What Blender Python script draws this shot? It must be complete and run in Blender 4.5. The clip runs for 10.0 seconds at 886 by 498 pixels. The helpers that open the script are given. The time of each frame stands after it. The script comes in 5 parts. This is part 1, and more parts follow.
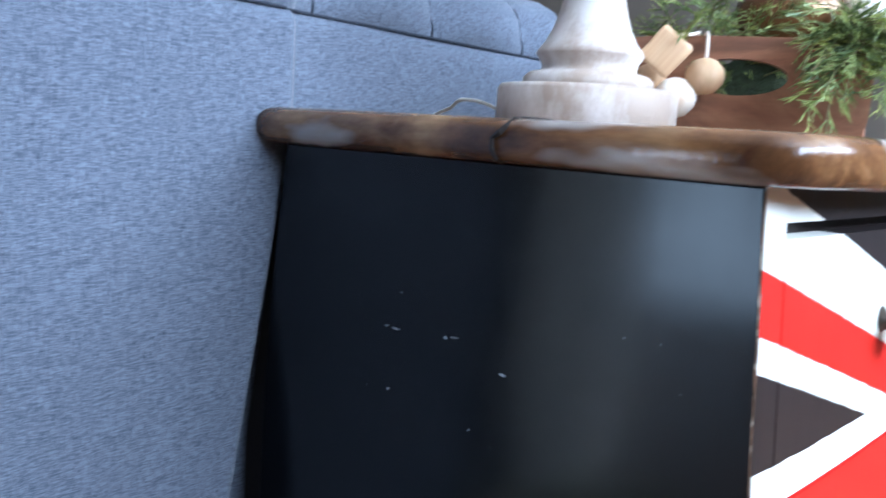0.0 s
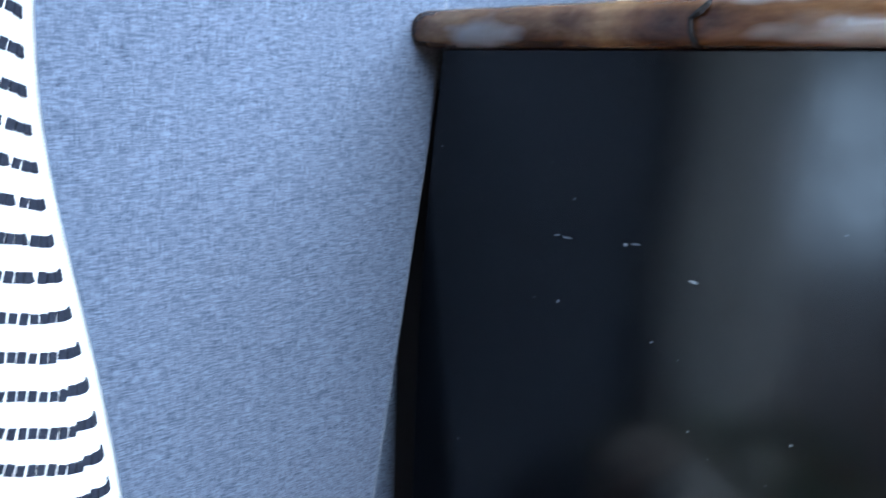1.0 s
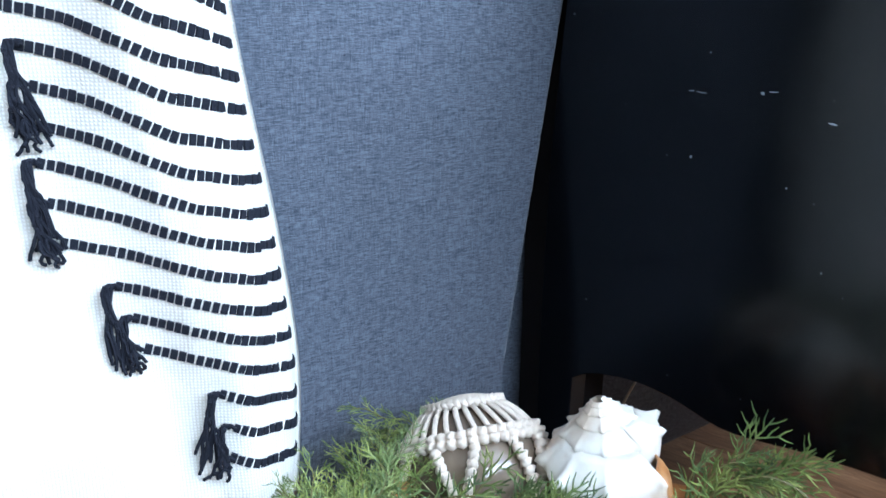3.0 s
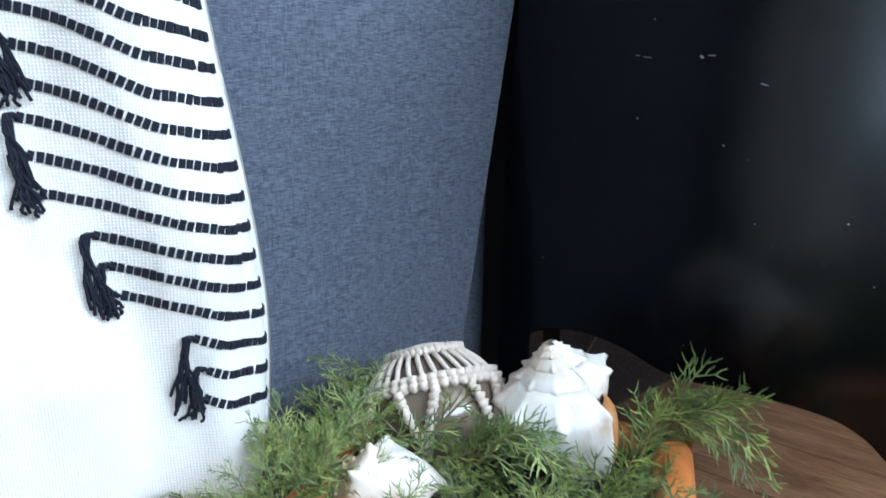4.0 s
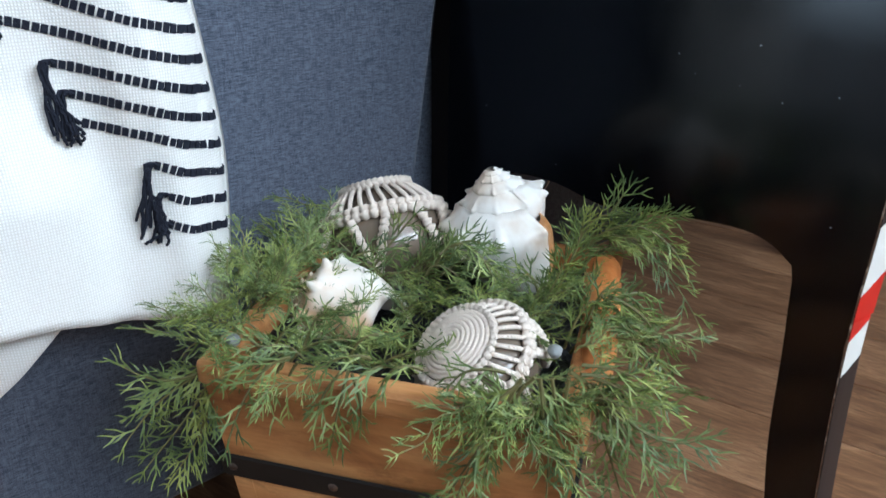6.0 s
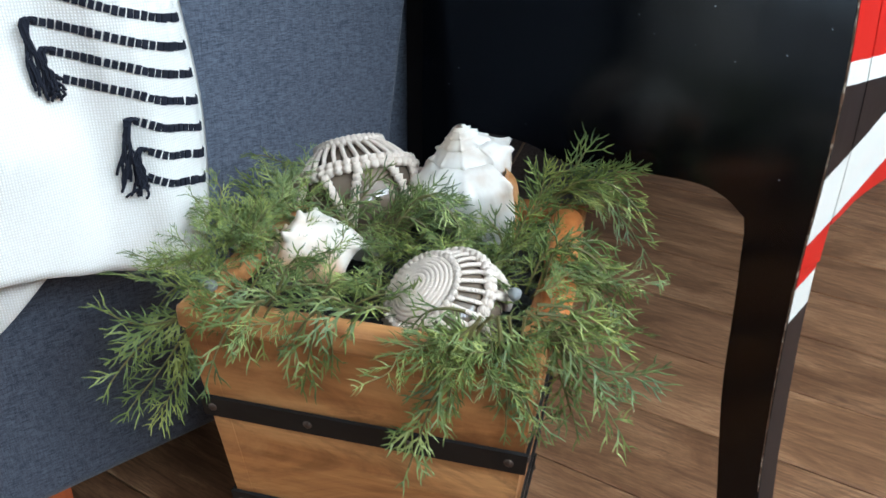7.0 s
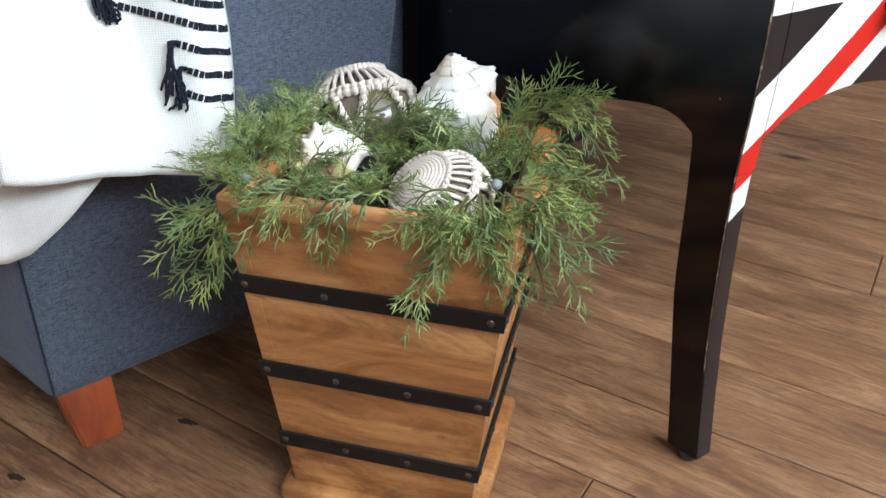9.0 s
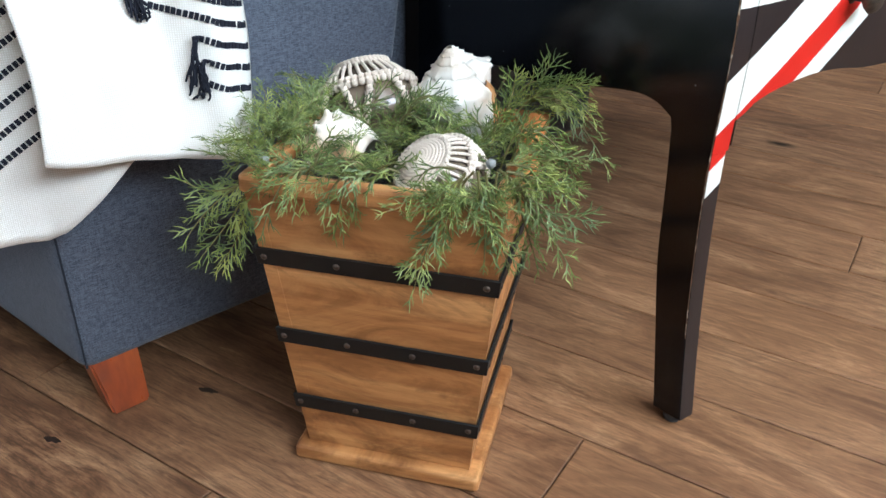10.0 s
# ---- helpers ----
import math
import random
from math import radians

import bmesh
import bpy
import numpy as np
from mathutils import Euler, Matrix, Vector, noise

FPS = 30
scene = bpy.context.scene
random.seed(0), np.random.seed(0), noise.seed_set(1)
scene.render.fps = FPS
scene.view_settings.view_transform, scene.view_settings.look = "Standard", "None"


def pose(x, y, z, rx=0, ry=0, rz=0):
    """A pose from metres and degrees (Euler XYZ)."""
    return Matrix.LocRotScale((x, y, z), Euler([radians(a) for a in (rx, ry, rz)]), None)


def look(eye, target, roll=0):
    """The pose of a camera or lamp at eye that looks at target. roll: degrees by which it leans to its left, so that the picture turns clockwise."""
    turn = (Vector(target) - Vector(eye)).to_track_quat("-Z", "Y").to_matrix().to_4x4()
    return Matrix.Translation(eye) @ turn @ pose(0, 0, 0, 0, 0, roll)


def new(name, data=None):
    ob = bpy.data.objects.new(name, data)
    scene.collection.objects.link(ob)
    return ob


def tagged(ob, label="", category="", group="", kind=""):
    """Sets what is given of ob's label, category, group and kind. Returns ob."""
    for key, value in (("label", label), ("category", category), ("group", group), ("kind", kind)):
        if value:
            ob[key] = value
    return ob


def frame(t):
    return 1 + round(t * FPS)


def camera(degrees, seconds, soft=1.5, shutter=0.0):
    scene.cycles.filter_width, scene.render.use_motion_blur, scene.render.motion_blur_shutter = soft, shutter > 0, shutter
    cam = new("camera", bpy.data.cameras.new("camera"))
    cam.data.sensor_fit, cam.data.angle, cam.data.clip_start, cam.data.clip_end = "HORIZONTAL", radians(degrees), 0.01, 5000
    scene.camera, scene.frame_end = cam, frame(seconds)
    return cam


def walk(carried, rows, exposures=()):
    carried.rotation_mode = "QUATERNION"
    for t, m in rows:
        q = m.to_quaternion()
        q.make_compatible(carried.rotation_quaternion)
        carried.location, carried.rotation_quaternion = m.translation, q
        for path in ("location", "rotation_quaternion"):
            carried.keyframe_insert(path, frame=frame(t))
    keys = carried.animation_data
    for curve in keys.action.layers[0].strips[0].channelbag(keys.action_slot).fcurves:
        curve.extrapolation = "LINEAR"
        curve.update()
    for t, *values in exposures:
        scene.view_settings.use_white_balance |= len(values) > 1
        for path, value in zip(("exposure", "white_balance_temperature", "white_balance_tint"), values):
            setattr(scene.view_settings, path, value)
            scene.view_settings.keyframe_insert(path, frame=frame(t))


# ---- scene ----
cam = camera(57.5, 10.0, 1.5, 0.5)
PATH = [
    (0, (0.558, -0.427, 0.749), (-0.747, 1.063, 0.469), 3.8),
    (0.5, (0.534, -0.44, 0.737), (-0.851, 0.958, 0.381), 3.2),
    (1, (0.504, -0.445, 0.711), (-0.95, 0.864, 0.294), 2.2),
    (1.5, (0.487, -0.44, 0.702), (-1.051, 0.747, 0.229), 0.9),
    (2, (0.483, -0.456, 0.68), (-1.088, 0.659, 0.141), 0.6),
    (2.5, (0.503, -0.479, 0.668), (-1.078, 0.603, 0.094), 0.5),
    (4, (0.562, -0.512, 0.653), (-0.958, 0.631, 0.032), 0.8),
    (4.5, (0.58, -0.518, 0.644), (-0.898, 0.652, -0.024), 0.8),
    (5, (0.596, -0.524, 0.635), (-0.846, 0.651, -0.098), 1.0),
    (5.5, (0.603, -0.534, 0.619), (-0.808, 0.642, -0.175), 0.7),
    (7, (0.646, -0.552, 0.615), (-0.695, 0.627, -0.287), 0.8),
    (7.5, (0.666, -0.563, 0.612), (-0.652, 0.63, -0.303), 1.2),
    (8, (0.687, -0.588, 0.61), (-0.618, 0.613, -0.315), 1.5),
    (8.5, (0.714, -0.615, 0.612), (-0.587, 0.574, -0.334), 1.4),
    (9, (0.739, -0.638, 0.614), (-0.56, 0.541, -0.346), 1.4),
    (9.5, (0.768, -0.661, 0.626), (-0.538, 0.506, -0.34), 1.1),
    (10, (0.792, -0.683, 0.631), (-0.506, 0.487, -0.341), 0.9),
]
LIGHT = [(0.0, -0.04, 5080, 7), (1.2, 0.33, 4950, 5), (2.5, -0.2, 5100, 4), (4.5, -0.76, 5370, 5),
         (5.5, -0.95, 5450, 6), (7.5, -0.72, 5650, 3), (10.0, -0.55, 5760, 5)]
walk(cam, [(t, look(eye, target, roll)) for t, eye, target, roll in PATH], LIGHT)


# ---- world, lights ----
world = bpy.data.worlds.new("sky")
scene.world = world
world.use_nodes = True
wn = world.node_tree.nodes
sky = wn.new("ShaderNodeTexSky")
sky.sky_type, sky.sun_disc = "NISHITA", False
sky.sun_elevation, sky.sun_rotation = radians(40), radians(60)
world.node_tree.links.new(sky.outputs[0], wn["Background"].inputs[0])
wn["Background"].inputs[1].default_value = 0.05


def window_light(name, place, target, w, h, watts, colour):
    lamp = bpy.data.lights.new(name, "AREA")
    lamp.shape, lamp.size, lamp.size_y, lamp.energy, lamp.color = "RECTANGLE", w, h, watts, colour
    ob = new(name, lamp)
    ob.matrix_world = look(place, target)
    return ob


window_light("east_window_daylight", (2.55, 0.3, 1.95), (0, 0.1, 3.05), 3.0, 1.1, 318, (0.90, 0.95, 1.0))
# Unseen low window lamp, added for its reflection in the black side panel.
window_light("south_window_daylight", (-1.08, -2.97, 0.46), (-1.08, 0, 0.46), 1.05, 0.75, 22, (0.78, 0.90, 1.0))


# ---- materials ----
def lin(r, g, b):
    return tuple(((c / 255 + 0.055) / 1.055) ** 2.4 if c > 10 else c / 255 / 12.92 for c in (r, g, b)) + (1.0,)


class Mat:
    """A node material with a few short cuts."""

    def __init__(self, name, rough=0.6, metal=0.0, spec=0.5):
        self.m = bpy.data.materials.new(name)
        self.m.use_nodes = True
        self.t = self.m.node_tree
        self.b = self.t.nodes["Principled BSDF"]
        self.b.inputs["Roughness"].default_value = rough
        self.b.inputs["Metallic"].default_value = metal
        self.b.inputs["Specular IOR Level"].default_value = spec
        self.co = self.add("ShaderNodeTexCoord").outputs["Object"]

    def add(self, kind, **kw):
        n = self.t.nodes.new(kind)
        for k, v in kw.items():
            if k in n.inputs:
                n.inputs[k].default_value = v
            else:
                setattr(n, k, v)
        return n

    def link(self, a, b):
        self.t.links.new(a, b)

    def at(self, scale=(1, 1, 1), rot=(0, 0, 0), loc=(0, 0, 0), src=None):
        n = self.add("ShaderNodeMapping")
        n.inputs["Scale"].default_value, n.inputs["Rotation"].default_value, n.inputs["Location"].default_value = scale, rot, loc
        self.link(src or self.co, n.inputs["Vector"])
        return n.outputs[0]

    def noise(self, scale, detail=4, rough=0.55, vec=None, dist=0.0):
        n = self.add("ShaderNodeTexNoise")
        n.inputs["Scale"].default_value, n.inputs["Detail"].default_value = scale, detail
        n.inputs["Roughness"].default_value, n.inputs["Distortion"].default_value = rough, dist
        self.link(vec or self.co, n.inputs["Vector"])
        return n.outputs["Fac"]

    def wave(self, scale, vec, dist=0.0, detail=2, direction="X"):
        n = self.add("ShaderNodeTexWave", bands_direction=direction)
        n.inputs["Scale"].default_value, n.inputs["Distortion"].default_value, n.inputs["Detail"].default_value = scale, dist, detail
        self.link(vec, n.inputs["Vector"])
        return n.outputs["Fac"]

    def ramp(self, src, *stops):
        n = self.add("ShaderNodeValToRGB")
        e = n.color_ramp.elements
        while len(e) < len(stops):
            e.new(0.5)
        for el, (p, c) in zip(e, stops):
            el.position = p
            el.color = c if len(c) == 4 else (*c, 1)
        self.link(src, n.inputs[0])
        return n.outputs[0]

    def mix(self, fac, a, b, kind="MIX"):
        n = self.add("ShaderNodeMix", data_type="RGBA", blend_type=kind)
        for v, i in ((fac, 0), (a, 6), (b, 7)):
            if hasattr(v, "is_linked"):
                self.link(v, n.inputs[i])
            else:
                n.inputs[i].default_value = v
        return n.outputs[2]

    def math(self, op, a, b=0.5):
        n = self.add("ShaderNodeMath", operation=op)
        for v, i in ((a, 0), (b, 1)):
            if hasattr(v, "is_linked"):
                self.link(v, n.inputs[i])
            else:
                n.inputs[i].default_value = v
        return n.outputs[0]

    def colour(self, v):
        if hasattr(v, "is_linked"):
            self.link(v, self.b.inputs["Base Color"])
        else:
            self.b.inputs["Base Color"].default_value = v
        return self

    def rough(self, v):
        self.link(v, self.b.inputs["Roughness"])
        return self

    def bump(self, height, strength=0.3, dist=0.001):
        n = self.add("ShaderNodeBump")
        n.inputs["Strength"].default_value, n.inputs["Distance"].default_value = strength, dist
        self.link(height, n.inputs["Height"])
        self.link(n.outputs[0], self.b.inputs["Normal"])
        return self


def g(v):
    return (v, v, v, 1)


def wood(name, dark, mid, light, grain_axis="x", scale=1.0, rough=0.45, random=False, knots=False, bump=0.15, mottle=0.0):
    m = Mat(name, rough)
    src = m.co
    if random:
        info = m.add("ShaderNodeObjectInfo")
        add = m.add("ShaderNodeVectorMath", operation="ADD")
        mul = m.add("ShaderNodeVectorMath", operation="SCALE")
        mul.inputs[0].default_value = (7.0, 13.0, 3.0)
        m.link(info.outputs["Random"], mul.inputs["Scale"])
        m.link(m.co, add.inputs[0])
        m.link(mul.outputs[0], add.inputs[1])
        src = add.outputs[0]
    k = {"x": (0.09, 1, 1), "y": (1, 0.09, 1), "z": (1, 1, 0.09)}[grain_axis]
    long = m.at(tuple(c * scale for c in k), src=src)
    fine = m.noise(260, 6, 0.65, long)
    broad = m.noise(22, 4, 0.6, long, 0.8)
    c = m.ramp(broad, (0.3, dark), (0.5, mid), (0.72, light))
    c = m.mix(m.ramp(fine, (0.35, g(0.45)), (0.62, g(1.0))), m.mix(0.4, c, dark), c)
    if random:
        c = m.mix(0.35, c, m.mix(info.outputs["Random"], dark, light))
    if mottle:
        cloud = m.noise(17, 6, 0.68, m.at((0.4, 0.4, 1.0), src=src), 1.4)
        c = m.mix(m.ramp(cloud, (0.36, g(mottle)), (0.52, g(0.0))), c, tuple(x * 0.62 for x in dark[:3]) + (1,))
        c = m.mix(m.ramp(cloud, (0.52, g(0.0)), (0.72, g(mottle * 0.7))), c, light)
    if knots:
        v = m.add("ShaderNodeTexVoronoi", Scale=5.0)
        m.link(m.at((0.5, 1.2, 1), src=src), v.inputs["Vector"])
        c = m.mix(m.ramp(v.outputs["Distance"], (0.02, g(0.9)), (0.09, g(0.0))), c, tuple(x * 0.25 for x in dark[:3]) + (1,))
    m.colour(c)
    m.rough(m.ramp(fine, (0.3, g(min(1, rough + 0.15))), (0.7, g(rough - 0.05))))
    m.bump(fine, bump, 0.0006)
    return m.m


def floor_wood():
    m = Mat("floor_plank_wood", 0.42)
    info = m.add("ShaderNodeObjectInfo")
    mul = m.add("ShaderNodeVectorMath", operation="SCALE")
    mul.inputs[0].default_value = (17.0, 23.0, 3.0)
    m.link(info.outputs["Random"], mul.inputs["Scale"])
    add = m.add("ShaderNodeVectorMath", operation="ADD")
    m.link(m.co, add.inputs[0])
    m.link(mul.outputs[0], add.inputs[1])
    src = add.outputs[0]
    warp = m.add("ShaderNodeVectorMath", operation="ADD")
    wn_ = m.add("ShaderNodeTexNoise")
    wn_.inputs["Scale"].default_value = 14
    m.link(src, wn_.inputs["Vector"])
    small = m.add("ShaderNodeVectorMath", operation="SCALE")
    small.inputs["Scale"].default_value = 0.009
    m.link(wn_.outputs["Color"], small.inputs[0])
    m.link(src, warp.inputs[0])
    m.link(small.outputs[0], warp.inputs[1])
    bent = warp.outputs[0]
    cloud = m.noise(8.5, 8, 0.70, m.at((0.42, 1, 1), src=src), 1.8)
    streak = m.noise(95, 7, 0.74, m.at((0.09, 1, 1), src=bent), 1.0)
    grain = m.noise(620, 4, 0.7, m.at((0.06, 1, 1), src=bent))
    c = m.ramp(cloud, (0.30, lin(76, 49, 33)), (0.44, lin(128, 90, 62)), (0.56, lin(166, 123, 88)), (0.70, lin(210, 167, 125)))
    c = m.mix(m.ramp(streak, (0.36, g(0.70)), (0.50, g(0.0))), c, lin(60, 36, 23))
    c = m.mix(m.ramp(streak, (0.56, g(0.0)), (0.72, g(0.42))), c, lin(222, 180, 132))
    c = m.mix(m.ramp(grain, (0.38, g(0.5)), (0.54, g(0.0))), c, lin(50, 30, 19))
    c = m.mix(0.30, c, m.mix(info.outputs["Random"], lin(86, 56, 38), lin(184, 134, 92)))
    v = m.add("ShaderNodeTexVoronoi", Scale=3.2)
    m.link(m.at((0.55, 1.3, 1), src=src), v.inputs["Vector"])
    wob = m.math("ADD", v.outputs["Distance"], m.math("MULTIPLY", m.math("SUBTRACT", m.noise(70, 3, 0.6, src), 0.5), 0.05))
    c = m.mix(m.ramp(wob, (0.015, g(0.9)), (0.075, g(0.0))), c, lin(26, 17, 12))
    m.colour(c)
    m.rough(m.ramp(streak, (0.3, g(0.56)), (0.7, g(0.36))))
    m.bump(m.math("ADD", grain, streak), 0.3, 0.0006)
    return m.m


FLOOR_WOOD = floor_wood()
GROOVE = Mat("floor_joint", 0.9).colour(lin(22, 14, 9)).m
BUCKET_WOOD = wood("oiled_wood", lin(146, 90, 48), lin(188, 128, 74), lin(222, 166, 106), "x", 1.6, 0.42, mottle=0.8, bump=0.25)
HANDLE_WOOD = wood("handle_wood", lin(165, 92, 40), lin(196, 118, 58), lin(214, 142, 80), "z", 0.8, 0.4, mottle=0.55)
TRAY_WOOD = wood("tray_wood", lin(104, 66, 44), lin(156, 106, 76), lin(190, 144, 110), "x", 0.8, 0.5, mottle=0.5)
PALE_WOOD = wood("pale_bead_wood", lin(170, 132, 96), lin(200, 166, 128), lin(222, 194, 160), "z", 0.8, 0.55)
LEG_WOOD = wood("cherry_leg_wood", lin(110, 46, 16), lin(150, 66, 24), lin(176, 86, 36), "z", 0.6, 0.3)


def black_paint():
    m = Mat("black_paint", 0.3, 0.0, 0.30)
    cloud = m.noise(5, 5, 0.6)
    m.colour(m.mix(cloud, (0.0022, 0.0026, 0.0036, 1), (0.005, 0.0062, 0.009, 1)))
    m.rough(m.ramp(m.noise(9, 6, 0.7), (0.35, g(0.13)), (0.7, g(0.25))))
    m.bump(m.noise(40, 4, 0.6, m.at((1, 1, 0.15))), 0.10, 0.0010)
    return m.m


BLACK = black_paint()
DULL_BLACK = Mat("dull_black_paint", 0.85, 0.0, 0.2)
DULL_BLACK = DULL_BLACK.colour(DULL_BLACK.mix(DULL_BLACK.noise(30), lin(9, 9, 12), lin(17, 17, 20))).m
IRON = Mat("black_iron_band", 0.5, 0.2)
IRON.colour(IRON.mix(IRON.noise(60), (0.004, 0.004, 0.004, 1), (0.013, 0.012, 0.011, 1))).bump(IRON.noise(220), 0.2)
IRON = IRON.m
RIVET = Mat("rivet_metal", 0.45, 0.8)
RIVET.colour(RIVET.mix(RIVET.noise(300), lin(60, 50, 44), lin(120, 104, 92)))
RIVET = RIVET.m


def paint(name, c1, c2, rough=0.42):
    m = Mat(name, rough)
    m.colour(m.mix(m.noise(14, 6, 0.6), c1, c2))
    m.bump(m.noise(120, 4, 0.6, m.at((1, 1, 0.3))), 0.12, 0.0008)
    return m.m


BROWN_PAINT = paint("dark_brown_paint", lin(44, 36, 34), lin(56, 46, 43))


def fabric(name, dark, light, pitch):
    m = Mat(name, 0.95, 0.0, 0.2)
    weft = m.noise(pitch, 3, 0.65, m.at((1, 0.12, 1)))
    warp = m.noise(pitch, 2, 0.6, m.at((1, 1, 0.10)))
    fine = m.noise(pitch * 1.6, 2, 0.6)
    fac = m.math("ADD", m.math("MULTIPLY", weft, 0.5), m.math("ADD", m.math("MULTIPLY", warp, 0.25), m.math("MULTIPLY", fine, 0.25)))
    weave = m.ramp(fac, (0.38, dark), (0.62, light))
    m.colour(m.mix(m.math("MULTIPLY", m.noise(7, 4), 0.25), weave, dark))
    m.bump(fac, 0.5, 0.001)
    m.b.inputs["Sheen Weight"].default_value = 0.2
    return m.m


SOFA_CLOTH = fabric("slate_blue_weave", lin(50, 55, 66), lin(118, 125, 139), 1100)
SEAM = Mat("seam_thread", 0.95).colour(lin(38, 42, 52)).m


# ---- mesh helpers ----
def part(name, bm, material, parent=None, label="", smooth=False):
    me = bpy.data.meshes.new(name)
    bm.normal_update()
    bm.to_mesh(me)
    bm.free()
    me.materials.append(material)
    if smooth:
        for p in me.polygons:
            p.use_smooth = True
    ob = new(name, me)
    ob.parent = parent
    if label:
        ob["label"] = label
    return ob


def thing(name, label, category, place=(0, 0, 0), turn=0.0, group="", kind=""):
    ob = new(name)
    ob.matrix_world = pose(*place, 0, 0, turn)
    ob.empty_display_size = 0.05
    return tagged(ob, label, category, group, kind)


def box(bm, x0, y0, z0, x1, y1, z1, bevel=0.0, seg=2, m=None):
    r = bmesh.ops.create_cube(bm, size=1.0)
    vs = r["verts"]
    for v in vs:
        v.co = Vector((x0 + (v.co.x + 0.5) * (x1 - x0), y0 + (v.co.y + 0.5) * (y1 - y0), z0 + (v.co.z + 0.5) * (z1 - z0)))
    if bevel:
        es = {e for v in vs for e in v.link_edges}
        r = bmesh.ops.bevel(bm, geom=list(es), offset=bevel, segments=seg, affect="EDGES", profile=0.5)
        vs = list({v for f in r["faces"] for v in f.verts} | {v for v in vs if v.is_valid})
    if m:
        bmesh.ops.transform(bm, matrix=m, verts=vs)
    return vs


def cut_box(*a, bevel=0.002, seg=2):
    bm = bmesh.new()
    box(bm, *a, bevel=bevel, seg=seg)
    return bm


def prism(bm, outline, depth, axis="y", start=0.0):
    """A closed outline of (a, b) pushed along an axis from start by depth."""
    def p(a, b, c):
        return {"y": (a, c, b), "x": (c, a, b), "z": (a, b, c)}[axis]
    lo = [bm.verts.new(p(a, b, start)) for a, b in outline]
    hi = [bm.verts.new(p(a, b, start + depth)) for a, b in outline]
    n = len(outline)
    bm.faces.new(lo)
    bm.faces.new(hi[::-1])
    for i in range(n):
        bm.faces.new((lo[i], hi[i], hi[(i + 1) % n], lo[(i + 1) % n]))
    bmesh.ops.recalc_face_normals(bm, faces=bm.faces)
    return lo, hi


def lathe(bm, profile, seg=32, m=None):
    """A profile of (radius, height) turned round z."""
    rings = []
    for r, z in profile:
        if r < 1e-5:
            rings.append([bm.verts.new((0, 0, z))])
        else:
            rings.append([bm.verts.new((r * math.cos(2 * math.pi * i / seg), r * math.sin(2 * math.pi * i / seg), z)) for i in range(seg)])
    for a, b in zip(rings, rings[1:]):
        for i in range(seg):
            j = (i + 1) % seg
            q = [a[i % len(a)], a[j % len(a)], b[j % len(b)], b[i % len(b)]]
            u = []
            for v in q:
                if v not in u:
                    u.append(v)
            if len(u) > 2:
                bm.faces.new(u)
    vs = [v for r in rings for v in r]
    if m:
        bmesh.ops.transform(bm, matrix=m, verts=vs)
    return vs


def tube(bm, pts, r, seg=6, taper=1.0):
    """A round cord along points; r may be a number or a function of 0..1."""
    pts = [Vector(p) for p in pts]
    n = len(pts)
    rings = []
    side = None
    for i, p in enumerate(pts):
        d = (pts[min(i + 1, n - 1)] - pts[max(i - 1, 0)]).normalized()
        if side is None or abs(side.dot(d)) > 0.95:
            side = d.orthogonal().normalized()
        side = (side - d * side.dot(d)).normalized()
        up = d.cross(side)
        u = i / max(1, n - 1)
        rr = r(u) if callable(r) else r * (1 + (taper - 1) * u)
        rings.append([bm.verts.new(p + rr * (math.cos(a) * side + math.sin(a) * up)) for a in (2 * math.pi * k / seg for k in range(seg))])
    for a, b in zip(rings, rings[1:]):
        for k in range(seg):
            bm.faces.new((a[k], a[(k + 1) % seg], b[(k + 1) % seg], b[k]))
    bm.faces.new(rings[0][::-1])
    bm.faces.new(rings[-1])
    return rings


def spline(pts, n):
    """Catmull-Rom through points, n samples."""
    p = [Vector(q) for q in pts]
    p = [2 * p[0] - p[1]] + p + [2 * p[-1] - p[-2]]
    out = []
    k = len(p) - 3
    for i in range(n):
        u = i / (n - 1) * k
        j = min(int(u), k - 1)
        f = u - j
        a, b, c, d = p[j:j + 4]
        out.append(0.5 * (2 * b + (c - a) * f + (2 * a - 5 * b + 4 * c - d) * f * f + (3 * b - a - 3 * c + d) * f ** 3))
    return out


def lerp_table(table, v):
    """Piecewise linear value of a table of (key, value), key rising."""
    for (a, x), (b, y) in zip(table, table[1:]):
        if v <= b:
            return x + (y - x) * max(0.0, (v - a) / (b - a))
    return table[-1][1]


# ---- setting ----
X0, X1, Y0, Y1, TOP = -3.2, 2.6, -3.0, 4.0, 2.6
WALL = Mat("wall_paint", 0.85)
WALL.colour(WALL.mix(WALL.noise(6), lin(112, 104, 94), lin(124, 116, 106))).bump(WALL.noise(150), 0.1)
WALL = WALL.m
# Unseen east and south walls: darker colour to cut bounce light and panel reflections.
LOW_BOUNCE_WALL = Mat("low_bounce_wall", 0.9)
LOW_BOUNCE_WALL.colour(LOW_BOUNCE_WALL.mix(LOW_BOUNCE_WALL.noise(6), lin(70, 64, 58), lin(82, 75, 68))).bump(LOW_BOUNCE_WALL.noise(150), 0.1)
LOW_BOUNCE_WALL = LOW_BOUNCE_WALL.m
CEIL = Mat("ceiling_paint", 0.9)
CEIL.colour(CEIL.mix(CEIL.noise(5), lin(240, 238, 234), lin(246, 244, 240)))
CEIL = CEIL.m


def structure(name, bm, material, label, category):
    return tagged(part(name, bm, material), label, category, kind="structure")


